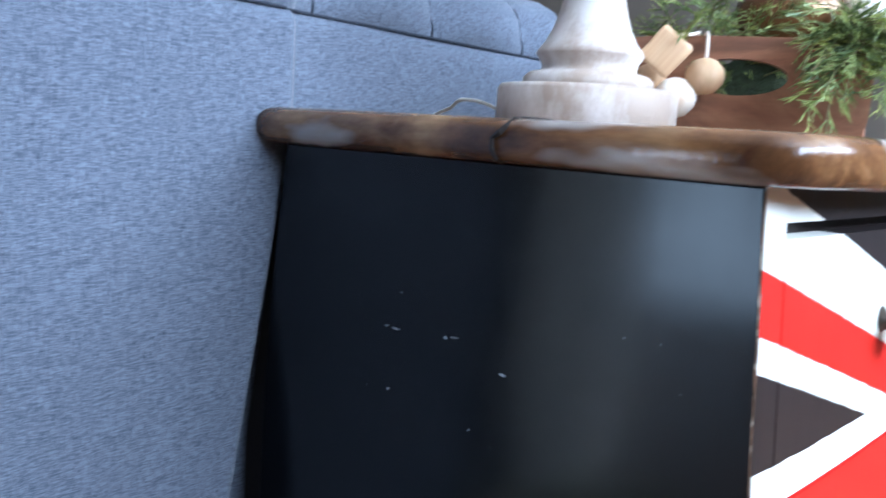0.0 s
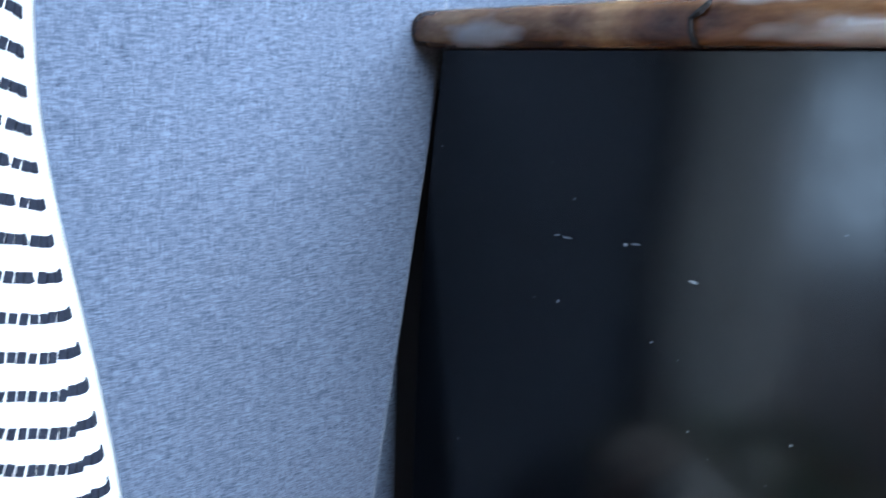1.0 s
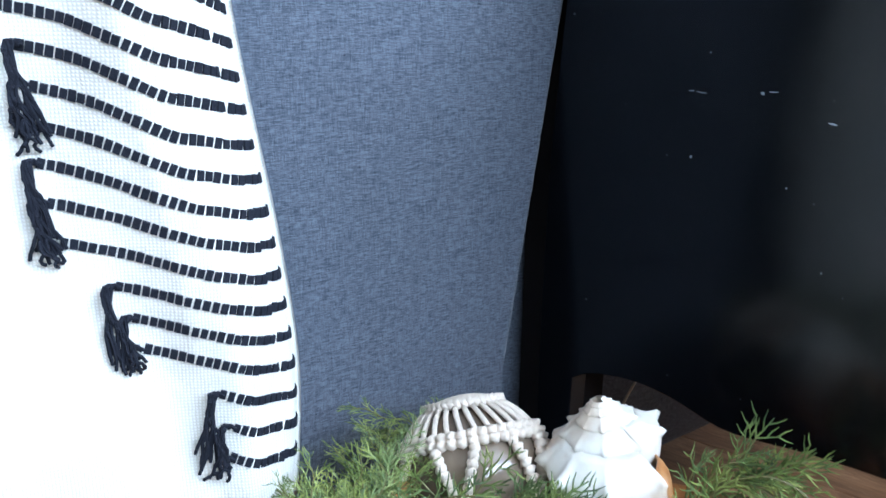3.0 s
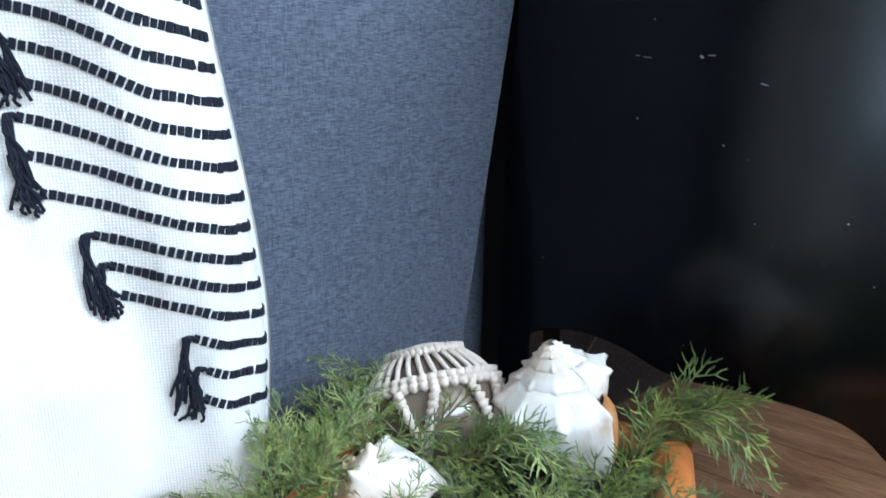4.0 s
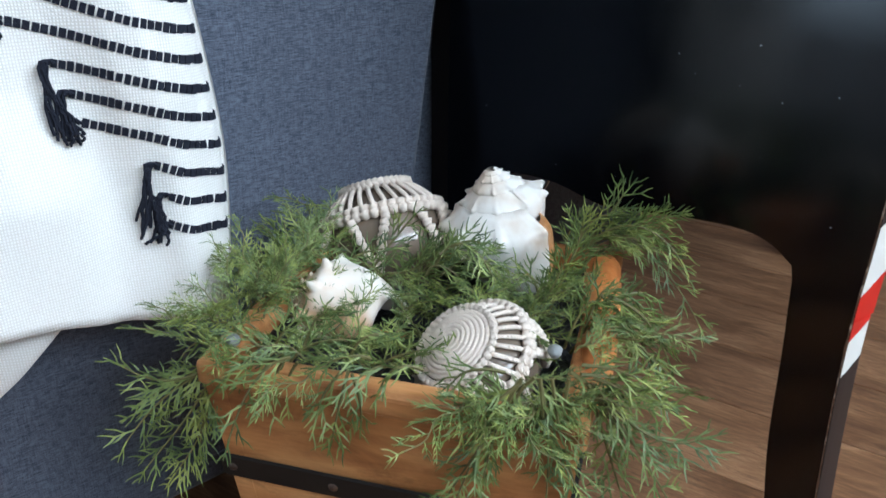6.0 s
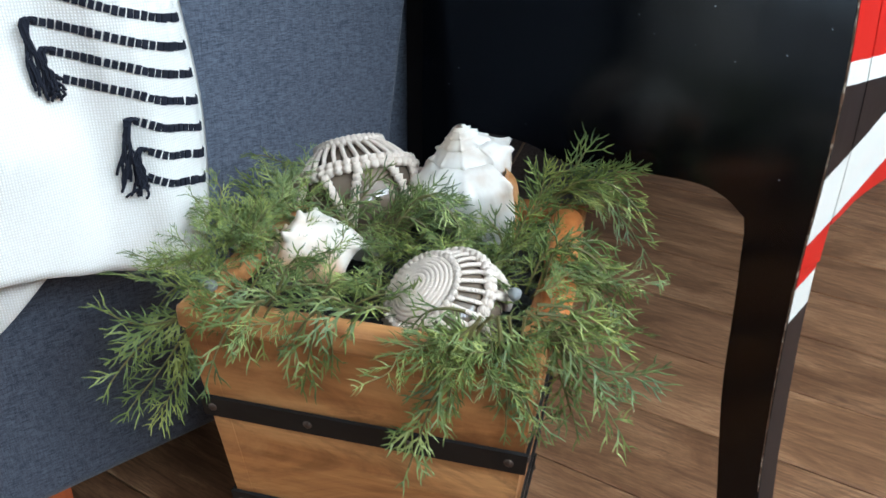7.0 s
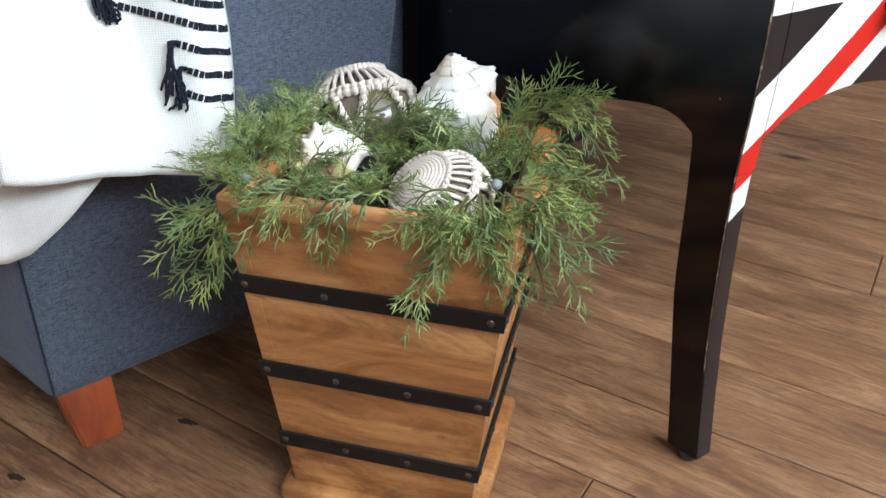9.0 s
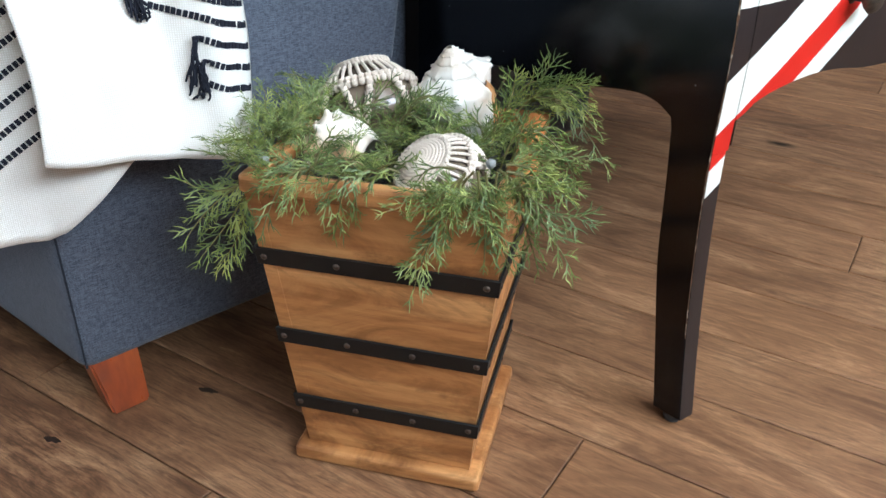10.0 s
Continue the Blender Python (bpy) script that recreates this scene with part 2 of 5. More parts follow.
bm = bmesh.new()
box(bm, X0 - 0.15, Y0, -0.1, X0, Y1, TOP)
structure("wall_west", bm, WALL, "plain taupe painted wall behind the sofa", "wall")
bm = bmesh.new()
box(bm, X0, Y1, -0.1, X1, Y1 + 0.15, TOP)
structure("wall_north", bm, WALL, "plain taupe painted wall", "wall")
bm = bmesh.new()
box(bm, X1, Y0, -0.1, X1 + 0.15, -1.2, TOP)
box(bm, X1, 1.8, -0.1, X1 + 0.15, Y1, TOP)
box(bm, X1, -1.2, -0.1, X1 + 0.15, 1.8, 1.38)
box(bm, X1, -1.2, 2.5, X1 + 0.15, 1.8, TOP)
structure("wall_east", bm, LOW_BOUNCE_WALL, "unseen taupe wall kept dark against bounce, with a wide window opening", "wall")
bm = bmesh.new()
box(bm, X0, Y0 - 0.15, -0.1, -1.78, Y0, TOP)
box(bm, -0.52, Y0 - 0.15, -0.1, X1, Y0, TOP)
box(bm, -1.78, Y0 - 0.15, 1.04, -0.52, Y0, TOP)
structure("wall_south", bm, LOW_BOUNCE_WALL, "unseen taupe wall kept dark against bounce, with a low window opening", "wall")
bm = bmesh.new()
box(bm, X0 - 0.15, Y0 - 0.15, TOP, X1 + 0.15, Y1 + 0.15, TOP + 0.12)
structure("ceiling", bm, CEIL, "plain white ceiling", "ceiling")

# ---- chest of drawers with a painted flag front ----
W = 0.82
FRONT = [(0.0, 0.445), (0.066, 0.437), (0.147, 0.429), (0.21, 0.425), (0.27, 0.422), (0.33, 0.421), (0.38, 0.423), (0.45, 0.424),
         (0.52, 0.420), (0.567, 0.415), (0.65, 0.410), (0.735, 0.404)]
INNER = [(0.0, 0.409), (0.07, 0.399), (0.2, 0.380), (0.3, 0.376), (0.345, 0.372)]
BACK = [(0.0, -0.020), (0.4, -0.021), (0.53, -0.019), (0.6, -0.013), (0.66, -0.008), (0.735, 0.001)]
APRON = [(0.018, 0.350), (0.03, 0.367), (0.066, 0.381), (0.14, 0.388), (0.2, 0.385), (0.27, 0.373), (0.41, 0.362)]


def smooth_table(table, v):
    """A softened lerp_table."""
    return sum(lerp_table(table, v + d) for d in (-0.02, 0.0, 0.02)) / 3


def front_x(y, z):
    return smooth_table(FRONT, z) + 0.018 * math.sin(math.pi * max(0.0, min(1.0, y / W))) ** 0.8


def apron_z(y):
    return smooth_table(APRON, min(y, W - y))


def flag_paint():
    m = Mat("painted_flag", 0.4)
    sep = m.add("ShaderNodeSeparateXYZ")
    m.link(m.co, sep.inputs[0])
    wob = m.math("MULTIPLY", m.math("SUBTRACT", m.noise(60, 3), 0.5), 0.0025)
    y = m.math("SUBTRACT", W / 2, m.math("ABSOLUTE", m.math("SUBTRACT", sep.outputs[1], W / 2)))
    z = m.math("ADD", sep.outputs[2], wob)
    white = m.mix(m.noise(14, 5), lin(226, 224, 212), lin(240, 238, 230))
    red = m.mix(m.noise(12, 5), lin(196, 28, 20), lin(214, 40, 28))
    brown = m.mix(m.noise(12, 5), lin(32, 26, 25), lin(44, 36, 35))
    up = m.math("ADD", z, m.math("MULTIPLY", y, 0.32))
    dn = m.math("SUBTRACT", z, m.math("MULTIPLY", y, 0.62))

    def over(v, limit):
        return m.math("GREATER_THAN", v, limit)
    # upper half, read from the cross upwards
    top = m.mix(over(up, 0.634), brown, white)
    top = m.mix(over(up, 0.654), top, red)
    top = m.mix(over(up, 0.690), top, white)
    top = m.mix(over(up, 0.740), top, brown)
    # lower half, read from the cross downwards
    low = m.mix(over(m.math("MULTIPLY", dn, -1.0), -0.404), brown, white)
    low = m.mix(over(m.math("MULTIPLY", dn, -1.0), -0.351), low, red)
    low = m.mix(over(m.math("MULTIPLY", dn, -1.0), -0.314), low, white)
    low = m.mix(over(m.math("MULTIPLY", dn, -1.0), -0.284), low, brown)
    c = m.mix(over(z, 0.472), low, white)
    c = m.mix(over(z, 0.488), c, red)
    c = m.mix(over(z, 0.553), c, white)
    c = m.mix(over(z, 0.577), c, top)
    v = m.math("ABSOLUTE", m.math("SUBTRACT", sep.outputs[1], W / 2))
    c = m.mix(m.math("LESS_THAN", v, 0.062), c, white)
    c = m.mix(m.math("LESS_THAN", v, 0.040), c, red)
    m.colour(c)
    m.bump(m.noise(120, 4, 0.6, m.at((1, 1, 0.3))), 0.12, 0.0008)
    return m.m


FLAG = flag_paint()
chest = thing("painted_chest", "black chest with a painted flag front and worn wooden top", "chest of drawers")


def side_outline():
    pts = [(0.404, 0.733)]
    pts += [(smooth_table(FRONT, z), z) for z in np.linspace(0.715, 0.011, 40)]
    pts += [(smooth_table(INNER, z), z) for z in np.linspace(0.011, 0.345, 16)]
    pts += [(p.x, p.y) for p in spline([(0.370, 0.357, 0), (0.350, 0.368, 0), (0.321, 0.371, 0), (0.26, 0.362, 0), (0.195, 0.349, 0), (0.14, 0.354, 0),
                                        (0.091, 0.351, 0), (0.05, 0.339, 0), (0.026, 0.325, 0)], 36)]
    pts += [(0.022, 0.20), (0.018, 0.011)]
    pts += [(smooth_table(BACK, z), z) for z in np.linspace(0.011, 0.733, 24)]
    return pts


for name, y in (("side_panel", 0.0), ("side_panel", W - 0.02)):
    bm = bmesh.new()
    lo, hi = prism(bm, side_outline(), 0.02, "y", y)
    edge = [e for e in bm.edges if (e.verts[0] in lo and e.verts[1] in lo) or (e.verts[0] in hi and e.verts[1] in hi)]
    bmesh.ops.bevel(bm, geom=edge, offset=0.0012, segments=1, affect="EDGES")
    part(name, bm, BLACK, chest, "glossy black painted side with an arched lower edge")


def leg_loft(bm, y0, y1, zs, xi, xo):
    rings = []
    for z in zs:
        a, b = xi(z), xo(z)
        rings.append([bm.verts.new(p) for p in ((a, y0, z), (b, y0, z), (b, y1(z), z), (a, y1(z), z))])
    for a, b in zip(rings, rings[1:]):
        for i in range(4):
            bm.faces.new((a[i], a[(i + 1) % 4], b[(i + 1) % 4], b[i]))
    bm.faces.new(rings[0][::-1])
    bm.faces.new(rings[-1])
    bmesh.ops.recalc_face_normals(bm, faces=bm.faces)


def leg_depth(z):
    return 0.0205 + 0.006 * max(0.0, min(1.0, z / 0.33)) ** 2


for mirror in (False, True):
    bm = bmesh.new()
    leg_loft(bm, 0.0203, lambda z: leg_depth(z) + 0.003, np.linspace(0.0112, 0.36, 22), lambda z: smooth_table(INNER, z), lambda z: smooth_table(FRONT, z) - 0.0015)
    if mirror:
        bmesh.ops.transform(bm, matrix=Matrix.Diagonal((1, -1, 1, 1)), verts=bm.verts)
        bmesh.ops.translate(bm, vec=(0, W, 0), verts=bm.verts)
        bmesh.ops.reverse_faces(bm, faces=bm.faces)
    part("leg", bm, BLACK, chest)
    bm = bmesh.new()
    leg_loft(bm, 0.0205, lambda z: 0.045, (0.0112, 0.2, 0.36), lambda z: -0.018, lambda z: 0.024)
    if mirror:
        bmesh.ops.transform(bm, matrix=Matrix.Diagonal((1, -1, 1, 1)), verts=bm.verts)
        bmesh.ops.translate(bm, vec=(0, W, 0), verts=bm.verts)
        bmesh.ops.reverse_faces(bm, faces=bm.faces)
    part("leg", bm, DULL_BLACK, chest, "dull black inner side of the rear leg")


def front_patch(name, y0, y1, lo, hi, label, ny=24, nz=20, lift=0.0, thick=0.016, material=None):
    """A bowed board of the front between two heights, which may depend on y."""
    bm = bmesh.new()
    grid = []
    for i in range(ny + 1):
        y = y0 + (y1 - y0) * i / ny
        a, b = lo(y), hi(y)
        grid.append([(y, a + (b - a) * j / nz) for j in range(nz + 1)])
    out = [[bm.verts.new((front_x(y, z) + lift, y, z)) for y, z in col] for col in grid]
    inn = [[bm.verts.new((front_x(y, z) + lift - thick, y, z)) for y, z in col] for col in grid]
    for i in range(ny):
        for j in range(nz):
            bm.faces.new((out[i][j], out[i + 1][j], out[i + 1][j + 1], out[i][j + 1]))
            bm.faces.new((inn[i][j], inn[i][j + 1], inn[i + 1][j + 1], inn[i + 1][j]))
    for i in range(ny):
        bm.faces.new((out[i][0], inn[i][0], inn[i + 1][0], out[i + 1][0]))
        bm.faces.new((out[i][nz], out[i + 1][nz], inn[i + 1][nz], inn[i][nz]))
    for j in range(nz):
        bm.faces.new((out[0][j], out[0][j + 1], inn[0][j + 1], inn[0][j]))
        bm.faces.new((out[ny][j], inn[ny][j], inn[ny][j + 1], out[ny][j + 1]))
    bmesh.ops.recalc_face_normals(bm, faces=bm.faces)
    return part(name, bm, material or FLAG, chest, label, smooth=False)


def const(v):
    return lambda y: v


for a, b in ((0.0015, 0.0262), (W - 0.0262, W - 0.0015)):
    front_patch("corner_post", a, b, const(0.332), const(0.733), "painted corner post with worn edges", 3, 40)
    far = a > 0.1
    front_patch("leg_front", W - 0.0225 if far else a, W - 0.0015 if far else 0.0225, const(0.0112), const(0.3315), "", 3, 30, 0.0002, 0.003)
front_patch("top_rail", 0.0275, W - 0.0275, const(0.7135), const(0.733), "", 24, 4, -0.001)
drawer = front_patch("drawer", 0.0278, W - 0.0278, const(0.5535), const(0.7045), "painted upper drawer front")
drawer2 = front_patch("drawer", 0.0278, W - 0.0278, apron_z, const(0.5505), "painted lower front with a shaped lower edge", 60, 24)
bm = bmesh.new()
box(bm, 0.02, 0.021, 0.39, 0.395, W - 0.021, 0.732)
part("carcass", bm, BROWN_PAINT, chest)

# added dark strip that keeps the gap between side panel and sofa dark
GAP_STRIP = Mat("dark_gap_brown", 0.8)
GAP_STRIP.colour(GAP_STRIP.mix(GAP_STRIP.noise(60, 4, 0.6, GAP_STRIP.at((1, 1, 0.1))), lin(22, 15, 12), lin(40, 29, 24)))
bm = bmesh.new()
zs = np.linspace(0.11, 0.700, 40)
edge_in = [(lerp_table([(0.11, -0.0745), (0.45, -0.0745), (0.62, -0.047), (0.70, -0.033)], z), z) for z in zs]
prism(bm, edge_in + [(-0.004, 0.700), (-0.004, 0.11)], 0.010, "y", 0.0225)
part("back_stile", bm, GAP_STRIP.m, chest, "added dark brown strip in the gap beside the sofa")

GLIDE = Mat("grey_felt", 0.95)
GLIDE = GLIDE.colour(GLIDE.mix(GLIDE.noise(300), lin(34, 33, 34), lin(96, 98, 102))).m
for gx in (0.427, 0.0):
    for gy in (0.012, W - 0.012):
        bm = bmesh.new()
        lathe(bm, [(0.0, 0.0), (0.0095, 0.0), (0.0105, 0.002), (0.0105, 0.0108), (0.0, 0.0108)], 16, Matrix.Translation((gx, gy, 0)))
        part("glide", bm, GLIDE, chest, "grey felt glide under the leg", True)

# worn corner edge, brown wood showing through the paint
WORN = Mat("worn_edge_wood", 0.7)
WORN.colour(WORN.mix(WORN.ramp(WORN.noise(90, 5), (0.52, g(0)), (0.62, g(1))), lin(96, 68, 48), lin(176, 160, 140)))
WORN = WORN.m
bm = bmesh.new()
tube(bm, [(smooth_table(FRONT, z) - 0.0006, 0.0006, z) for z in np.linspace(0.12, 0.731, 120)],
     lambda u: 0.0009 * (0.55 + 1.6 * max(0.0, noise.noise((0, 0, u * 40)))), 6)
part("worn_edge", bm, WORN, chest, "chipped edge with bare wood showing")

CHIP = Mat("paint_chip", 0.8).colour(lin(168, 176, 184)).m
rng = random.Random(4)
bm = bmesh.new()


def chip(x, z, w, h, turn=0.0):
    n = 7
    ring = []
    for i in range(n):
        a = 2 * math.pi * i / n
        r = rng.uniform(0.6, 1.1)
        px, pz = 0.5 * w * r * math.cos(a), 0.5 * h * r * math.sin(a)
        ring.append(bm.verts.new((x + px * math.cos(turn) - pz * math.sin(turn), -0.0004, z + px * math.sin(turn) + pz * math.cos(turn))))
    bm.faces.new(ring)


chip(0.192, 0.606, 0.005, 0.0028)
chip(0.200, 0.6075, 0.009, 0.0011, 0.05)
chip(0.133, 0.6025, 0.006, 0.001, 0.1)
chip(0.142, 0.602, 0.011, 0.0009, -0.03)
chip(0.245, 0.5915, 0.008, 0.0016, -0.15)
chip(0.138, 0.554, 0.0025, 0.0025)
chip(0.219, 0.545, 0.002, 0.002)
for _ in range(26):
    w = rng.uniform(0.0005, 0.0013)
    chip(rng.uniform(0.0, 0.41), rng.uniform(0.37, 0.71), w, w * rng.uniform(0.6, 1.2))
part("paint_chips", bm, CHIP, chest, "small pale chips in the black paint")["kind"] = "stuff"

KNOB = Mat("knob_metal", 0.45, 0.7)
KNOB.colour(KNOB.mix(KNOB.noise(200), lin(40, 36, 32), lin(118, 108, 96))).bump(KNOB.noise(400), 0.5)
KNOB = KNOB.m
for y in (0.200, W - 0.200):
    for z, p in ((0.640, drawer), (0.462, drawer2)):
        bm = bmesh.new()
        lathe(bm, [(0.0, 0.03), (0.010, 0.029), (0.015, 0.025), (0.016, 0.021), (0.012, 0.016), (0.006, 0.012), (0.006, 0.004), (0.011, 0.0), (0.0, 0.0)], 20,
              Matrix.Translation((front_x(y, z) - 0.001, y, z)) @ Matrix.Rotation(math.pi / 2, 4, "Y"))
        part("knob", bm, KNOB, p, "dark cast metal knob", True)

# tabletop with cut corners and a round nose
bm = bmesh.new()
out = [(-0.015, -0.020), (0.408, -0.023), (0.420, -0.020), (0.437, 0.000), (0.441, 0.012)]
out += [(0.446 + 0.02 * math.sin(math.pi * u), 0.012 + (W - 0.024) * u) for u in np.linspace(0.04, 0.96, 24)]
out += [(0.441, W - 0.012), (0.420, W + 0.020), (-0.015, W + 0.022)]
lo, hi = prism(bm, out, 0.029, "z", 0.7332)
rim = [e for e in bm.edges if (e.verts[0] in lo and e.verts[1] in lo) or (e.verts[0] in hi and e.verts[1] in hi)]
bmesh.ops.bevel(bm, geom=rim, offset=0.0125, segments=5, affect="EDGES", profile=0.55)
for v in bm.verts:
    v.co += 0.0011 * noise.noise_vector(v.co * 17)


def top_material():
    m = Mat("worn_top", 0.2)
    long = m.at((0.12, 1.0, 1.0))
    fine = m.noise(180, 6, 0.65, long)
    broad = m.noise(16, 5, 0.6, m.at((0.5, 1, 1)), 0.6)
    c = m.ramp(broad, (0.3, lin(62, 36, 20)), (0.48, lin(120, 84, 52)), (0.68, lin(174, 138, 96)))
    c = m.mix(m.ramp(fine, (0.35, g(0.5)), (0.65, g(1))), m.mix(0.6, c, lin(36, 20, 12)), c)
    pale = m.ramp(m.noise(13, 3, 0.5, m.at((0.45, 1, 1.6), loc=(0.31, 0.2, 0.1))), (0.57, g(0)), (0.66, g(0.8)))
    m.colour(m.mix(pale, c, lin(178, 172, 168)))
    m.rough(m.ramp(broad, (0.3, g(0.13)), (0.7, g(0.28))))
    m.bump(m.noise(55, 4, 0.6, m.at((1, 0.6, 1))), 0.5, 0.002)
    return m.m


top = part("tabletop", bm, top_material(), chest, "worn varnished brown wooden top with a cracked edge", True)
bm = bmesh.new()
tube(bm, [(0.2475, 0.06, 0.7622), (0.2475, 0.02, 0.7622), (0.2478, 0.0, 0.7621), (0.2480, -0.013, 0.7618), (0.2475, -0.0205, 0.7565), (0.2440, -0.0225, 0.7525), (0.2385, -0.0226, 0.749),
          (0.2390, -0.0224, 0.742), (0.2400, -0.019, 0.7365), (0.2400, -0.011, 0.7335)], lambda u: 0.0014 + 0.0008 * math.sin(u * 9) ** 2, 6)
part("crack", bm, GROOVE, top, "dark open crack")


# ---- sofa ----
sofa = thing("sofa", "slate blue upholstered sofa with channel-tufted top and wooden feet", "sofa")


def sofa_side_x(y, z=0.85):
    """The side is set back where the back section begins, more so towards the floor."""
    start = 0.014 - 0.064 * max(0.0, min(1.0, (0.73 - z) / 0.40))
    f = max(0.0, min(1.0, (y - start) / 0.014))
    f = f * f * (3 - 2 * f)
    return -0.0165 - f * (0.010 + 0.052 * max(0.0, min(1.0, (0.76 - z) / 0.30)))


def sofa_outline():
    pts = [(-0.95, -0.665), (-0.6, -0.598), (-0.35, -0.553), (-0.15, -0.517), (-0.06, -0.502), (-0.030, -0.497), (-0.0205, -0.4925), (-0.0172, -0.485)]
    ys = sorted(list(np.linspace(-0.47, 0.44, 50)) + list(np.linspace(-0.065, 0.035, 54)))
    pts += [(sofa_side_x(y), y) for y in ys]
    pts += [(-0.033, 0.455), (-0.05, 0.462), (-0.95, 0.465)]
    return pts


def sofa_bottom(x, y):
    if y < -0.484:
        return 0.059
    return 0.059 + 0.022 * (y + 0.49) + 0.03 * max(0.0, min(1.0, (y + 0.06) / 0.05)) if x > -0.06 else 0.09


outl = sofa_outline()
cx, cy = -0.5, -0.05
bm = bmesh.new()
rings = []


def channel(y):
    u = ((y - 0.046) / 0.158) % 1.0
    return math.sin(math.pi * u) ** 0.6


levels = [(0.0, "b", -0.012), (0.004, "b", -0.003), (0.012, "b", 0.0)] + [(u, "m", 0.0) for u in np.linspace(0.03, 0.97, 40)] + \
         [(0.99, "m", -0.001), (1.0, "m", -0.006)]
for u, kind, inset in levels:
    ring = []
    for x, y in outl:
        z0 = sofa_bottom(x, y)
        z = z0 + u if kind == "b" else z0 + 0.012 + (0.847 - z0 - 0.012) * u
        d = Vector((x - cx, y - cy)).normalized()
        soft = 0.0035 * noise.noise((x * 3, y * 5, z * 4)) if kind == "m" and x > -0.06 and y > -0.46 else 0.0
        back = sofa_side_x(y, z) - sofa_side_x(y) if x > -0.06 and y > -0.2 else 0.0
        ring.append(bm.verts.new((x + back + (inset + soft) * (1 if x > -0.06 else 0), y + (inset * d.y), z)))
    rings.append(ring)
n = len(outl)
for a, b in zip(rings, rings[1:]):
    for i in range(n):
        bm.faces.new((a[i], a[(i + 1) % n], b[(i + 1) % n], b[i]))
bm.faces.new(rings[0][::-1])
bm.faces.new(rings[-1])
bmesh.ops.recalc_face_normals(bm, faces=bm.faces)
part("body", bm, SOFA_CLOTH, sofa, "slate blue woven upholstery", True)

# rolled, channelled top of the arm and back
bm = bmesh.new()
prof = [(-0.004, 0.8475), (0.003, 0.856), (0.005, 0.872), (0.001, 0.892), (-0.012, 0.910), (-0.035, 0.922), (-0.07, 0.926), (-0.11, 0.924), (-0.14, 0.910), (-0.152, 0.885), (-0.154, 0.85)]
cols = []
for y in np.linspace(-0.485, 0.455, 190):
    ch = channel(y)
    end = min(1.0, min(y + 0.487, 0.457 - y) / 0.03)
    rnd = math.sqrt(max(0.0, 1 - (1 - end) ** 2))
    col = []
    for k, (dx, z) in enumerate(prof):
        lift = (ch - 1) * 0.013 * min(1.0, k / 2.0) * (1 if k < 9 else 0)
        c = Vector((-0.07, 0.87))
        p = Vector((dx, z))
        q = c + (p - c) * (1 + lift / 0.07) * (0.6 + 0.4 * rnd)
        if k == 0:
            q = p
        col.append(bm.verts.new((sofa_side_x(y) + q.x, y, max(0.8475, q.y))))
    cols.append(col)
for a, b in zip(cols, cols[1:]):
    for k in range(len(prof) - 1):
        bm.faces.new((a[k], b[k], b[k + 1], a[k + 1]))
bm.faces.new(cols[0][::-1])
bm.faces.new(cols[-1])
bmesh.ops.recalc_face_normals(bm, faces=bm.faces)
part("top_roll", bm, SOFA_CLOTH, sofa, "channel-tufted rounded top edge", True)
bm = bmesh.new()
tube(bm, [(sofa_side_x(y) - 0.004, y, 0.8475) for y in np.linspace(-0.48, 0.45, 60)], 0.0016, 6)
part("seam", bm, SEAM, sofa)
for y in (0.046, 0.204, 0.362):
    bm = bmesh.new()
    pts = []
    for k, (dx, z) in enumerate(prof[:9]):
        q = Vector((-0.07, 0.87)) + (Vector((dx, z)) - Vector((-0.07, 0.87))) * (1.008 - 0.186 * min(1.0, k / 2))
        pts.append((sofa_side_x(y) + q.x, y, max(0.8475, q.y)))
    tube(bm, spline(pts, 30), 0.0016, 6)
    part("seam", bm, SEAM, sofa)
bm = bmesh.new()
tube(bm, [(-0.0195, -0.4915, z) for z in np.linspace(0.062, 0.846, 50)], 0.0013, 6)
part("seam", bm, SEAM, sofa)
for lx, ly, s in ((0.0, -0.48, 1), (-0.42, 0.40, -1), (-0.86, -0.58, 1), (-0.86, 0.42, -1)):
    bm = bmesh.new()
    w = 0.044
    a = [bm.verts.new(p) for p in ((lx - w + 0.002, ly, 0), (lx + 0.002, ly, 0), (lx + 0.001, ly + s * w, 0), (lx - w + 0.001, ly + s * w, 0))]
    b = [bm.verts.new(p) for p in ((lx - 0.088, ly - s * 0.014, 0.105), (lx - 0.036, ly - s * 0.014, 0.105), (lx - 0.036, ly + s * 0.052, 0.105), (lx - 0.088, ly + s * 0.052, 0.105))]
    for i in range(4):
        bm.faces.new((a[i], a[(i + 1) % 4], b[(i + 1) % 4], b[i]))
    bm.faces.new(a[::-1])
    bm.faces.new(b)
    bmesh.ops.recalc_face_normals(bm, faces=bm.faces)
    bmesh.ops.bevel(bm, geom=list(bm.edges), offset=0.0025, segments=2, affect="EDGES")
    part("foot", bm, LEG_WOOD, sofa, "splayed cherry-stained wooden foot")


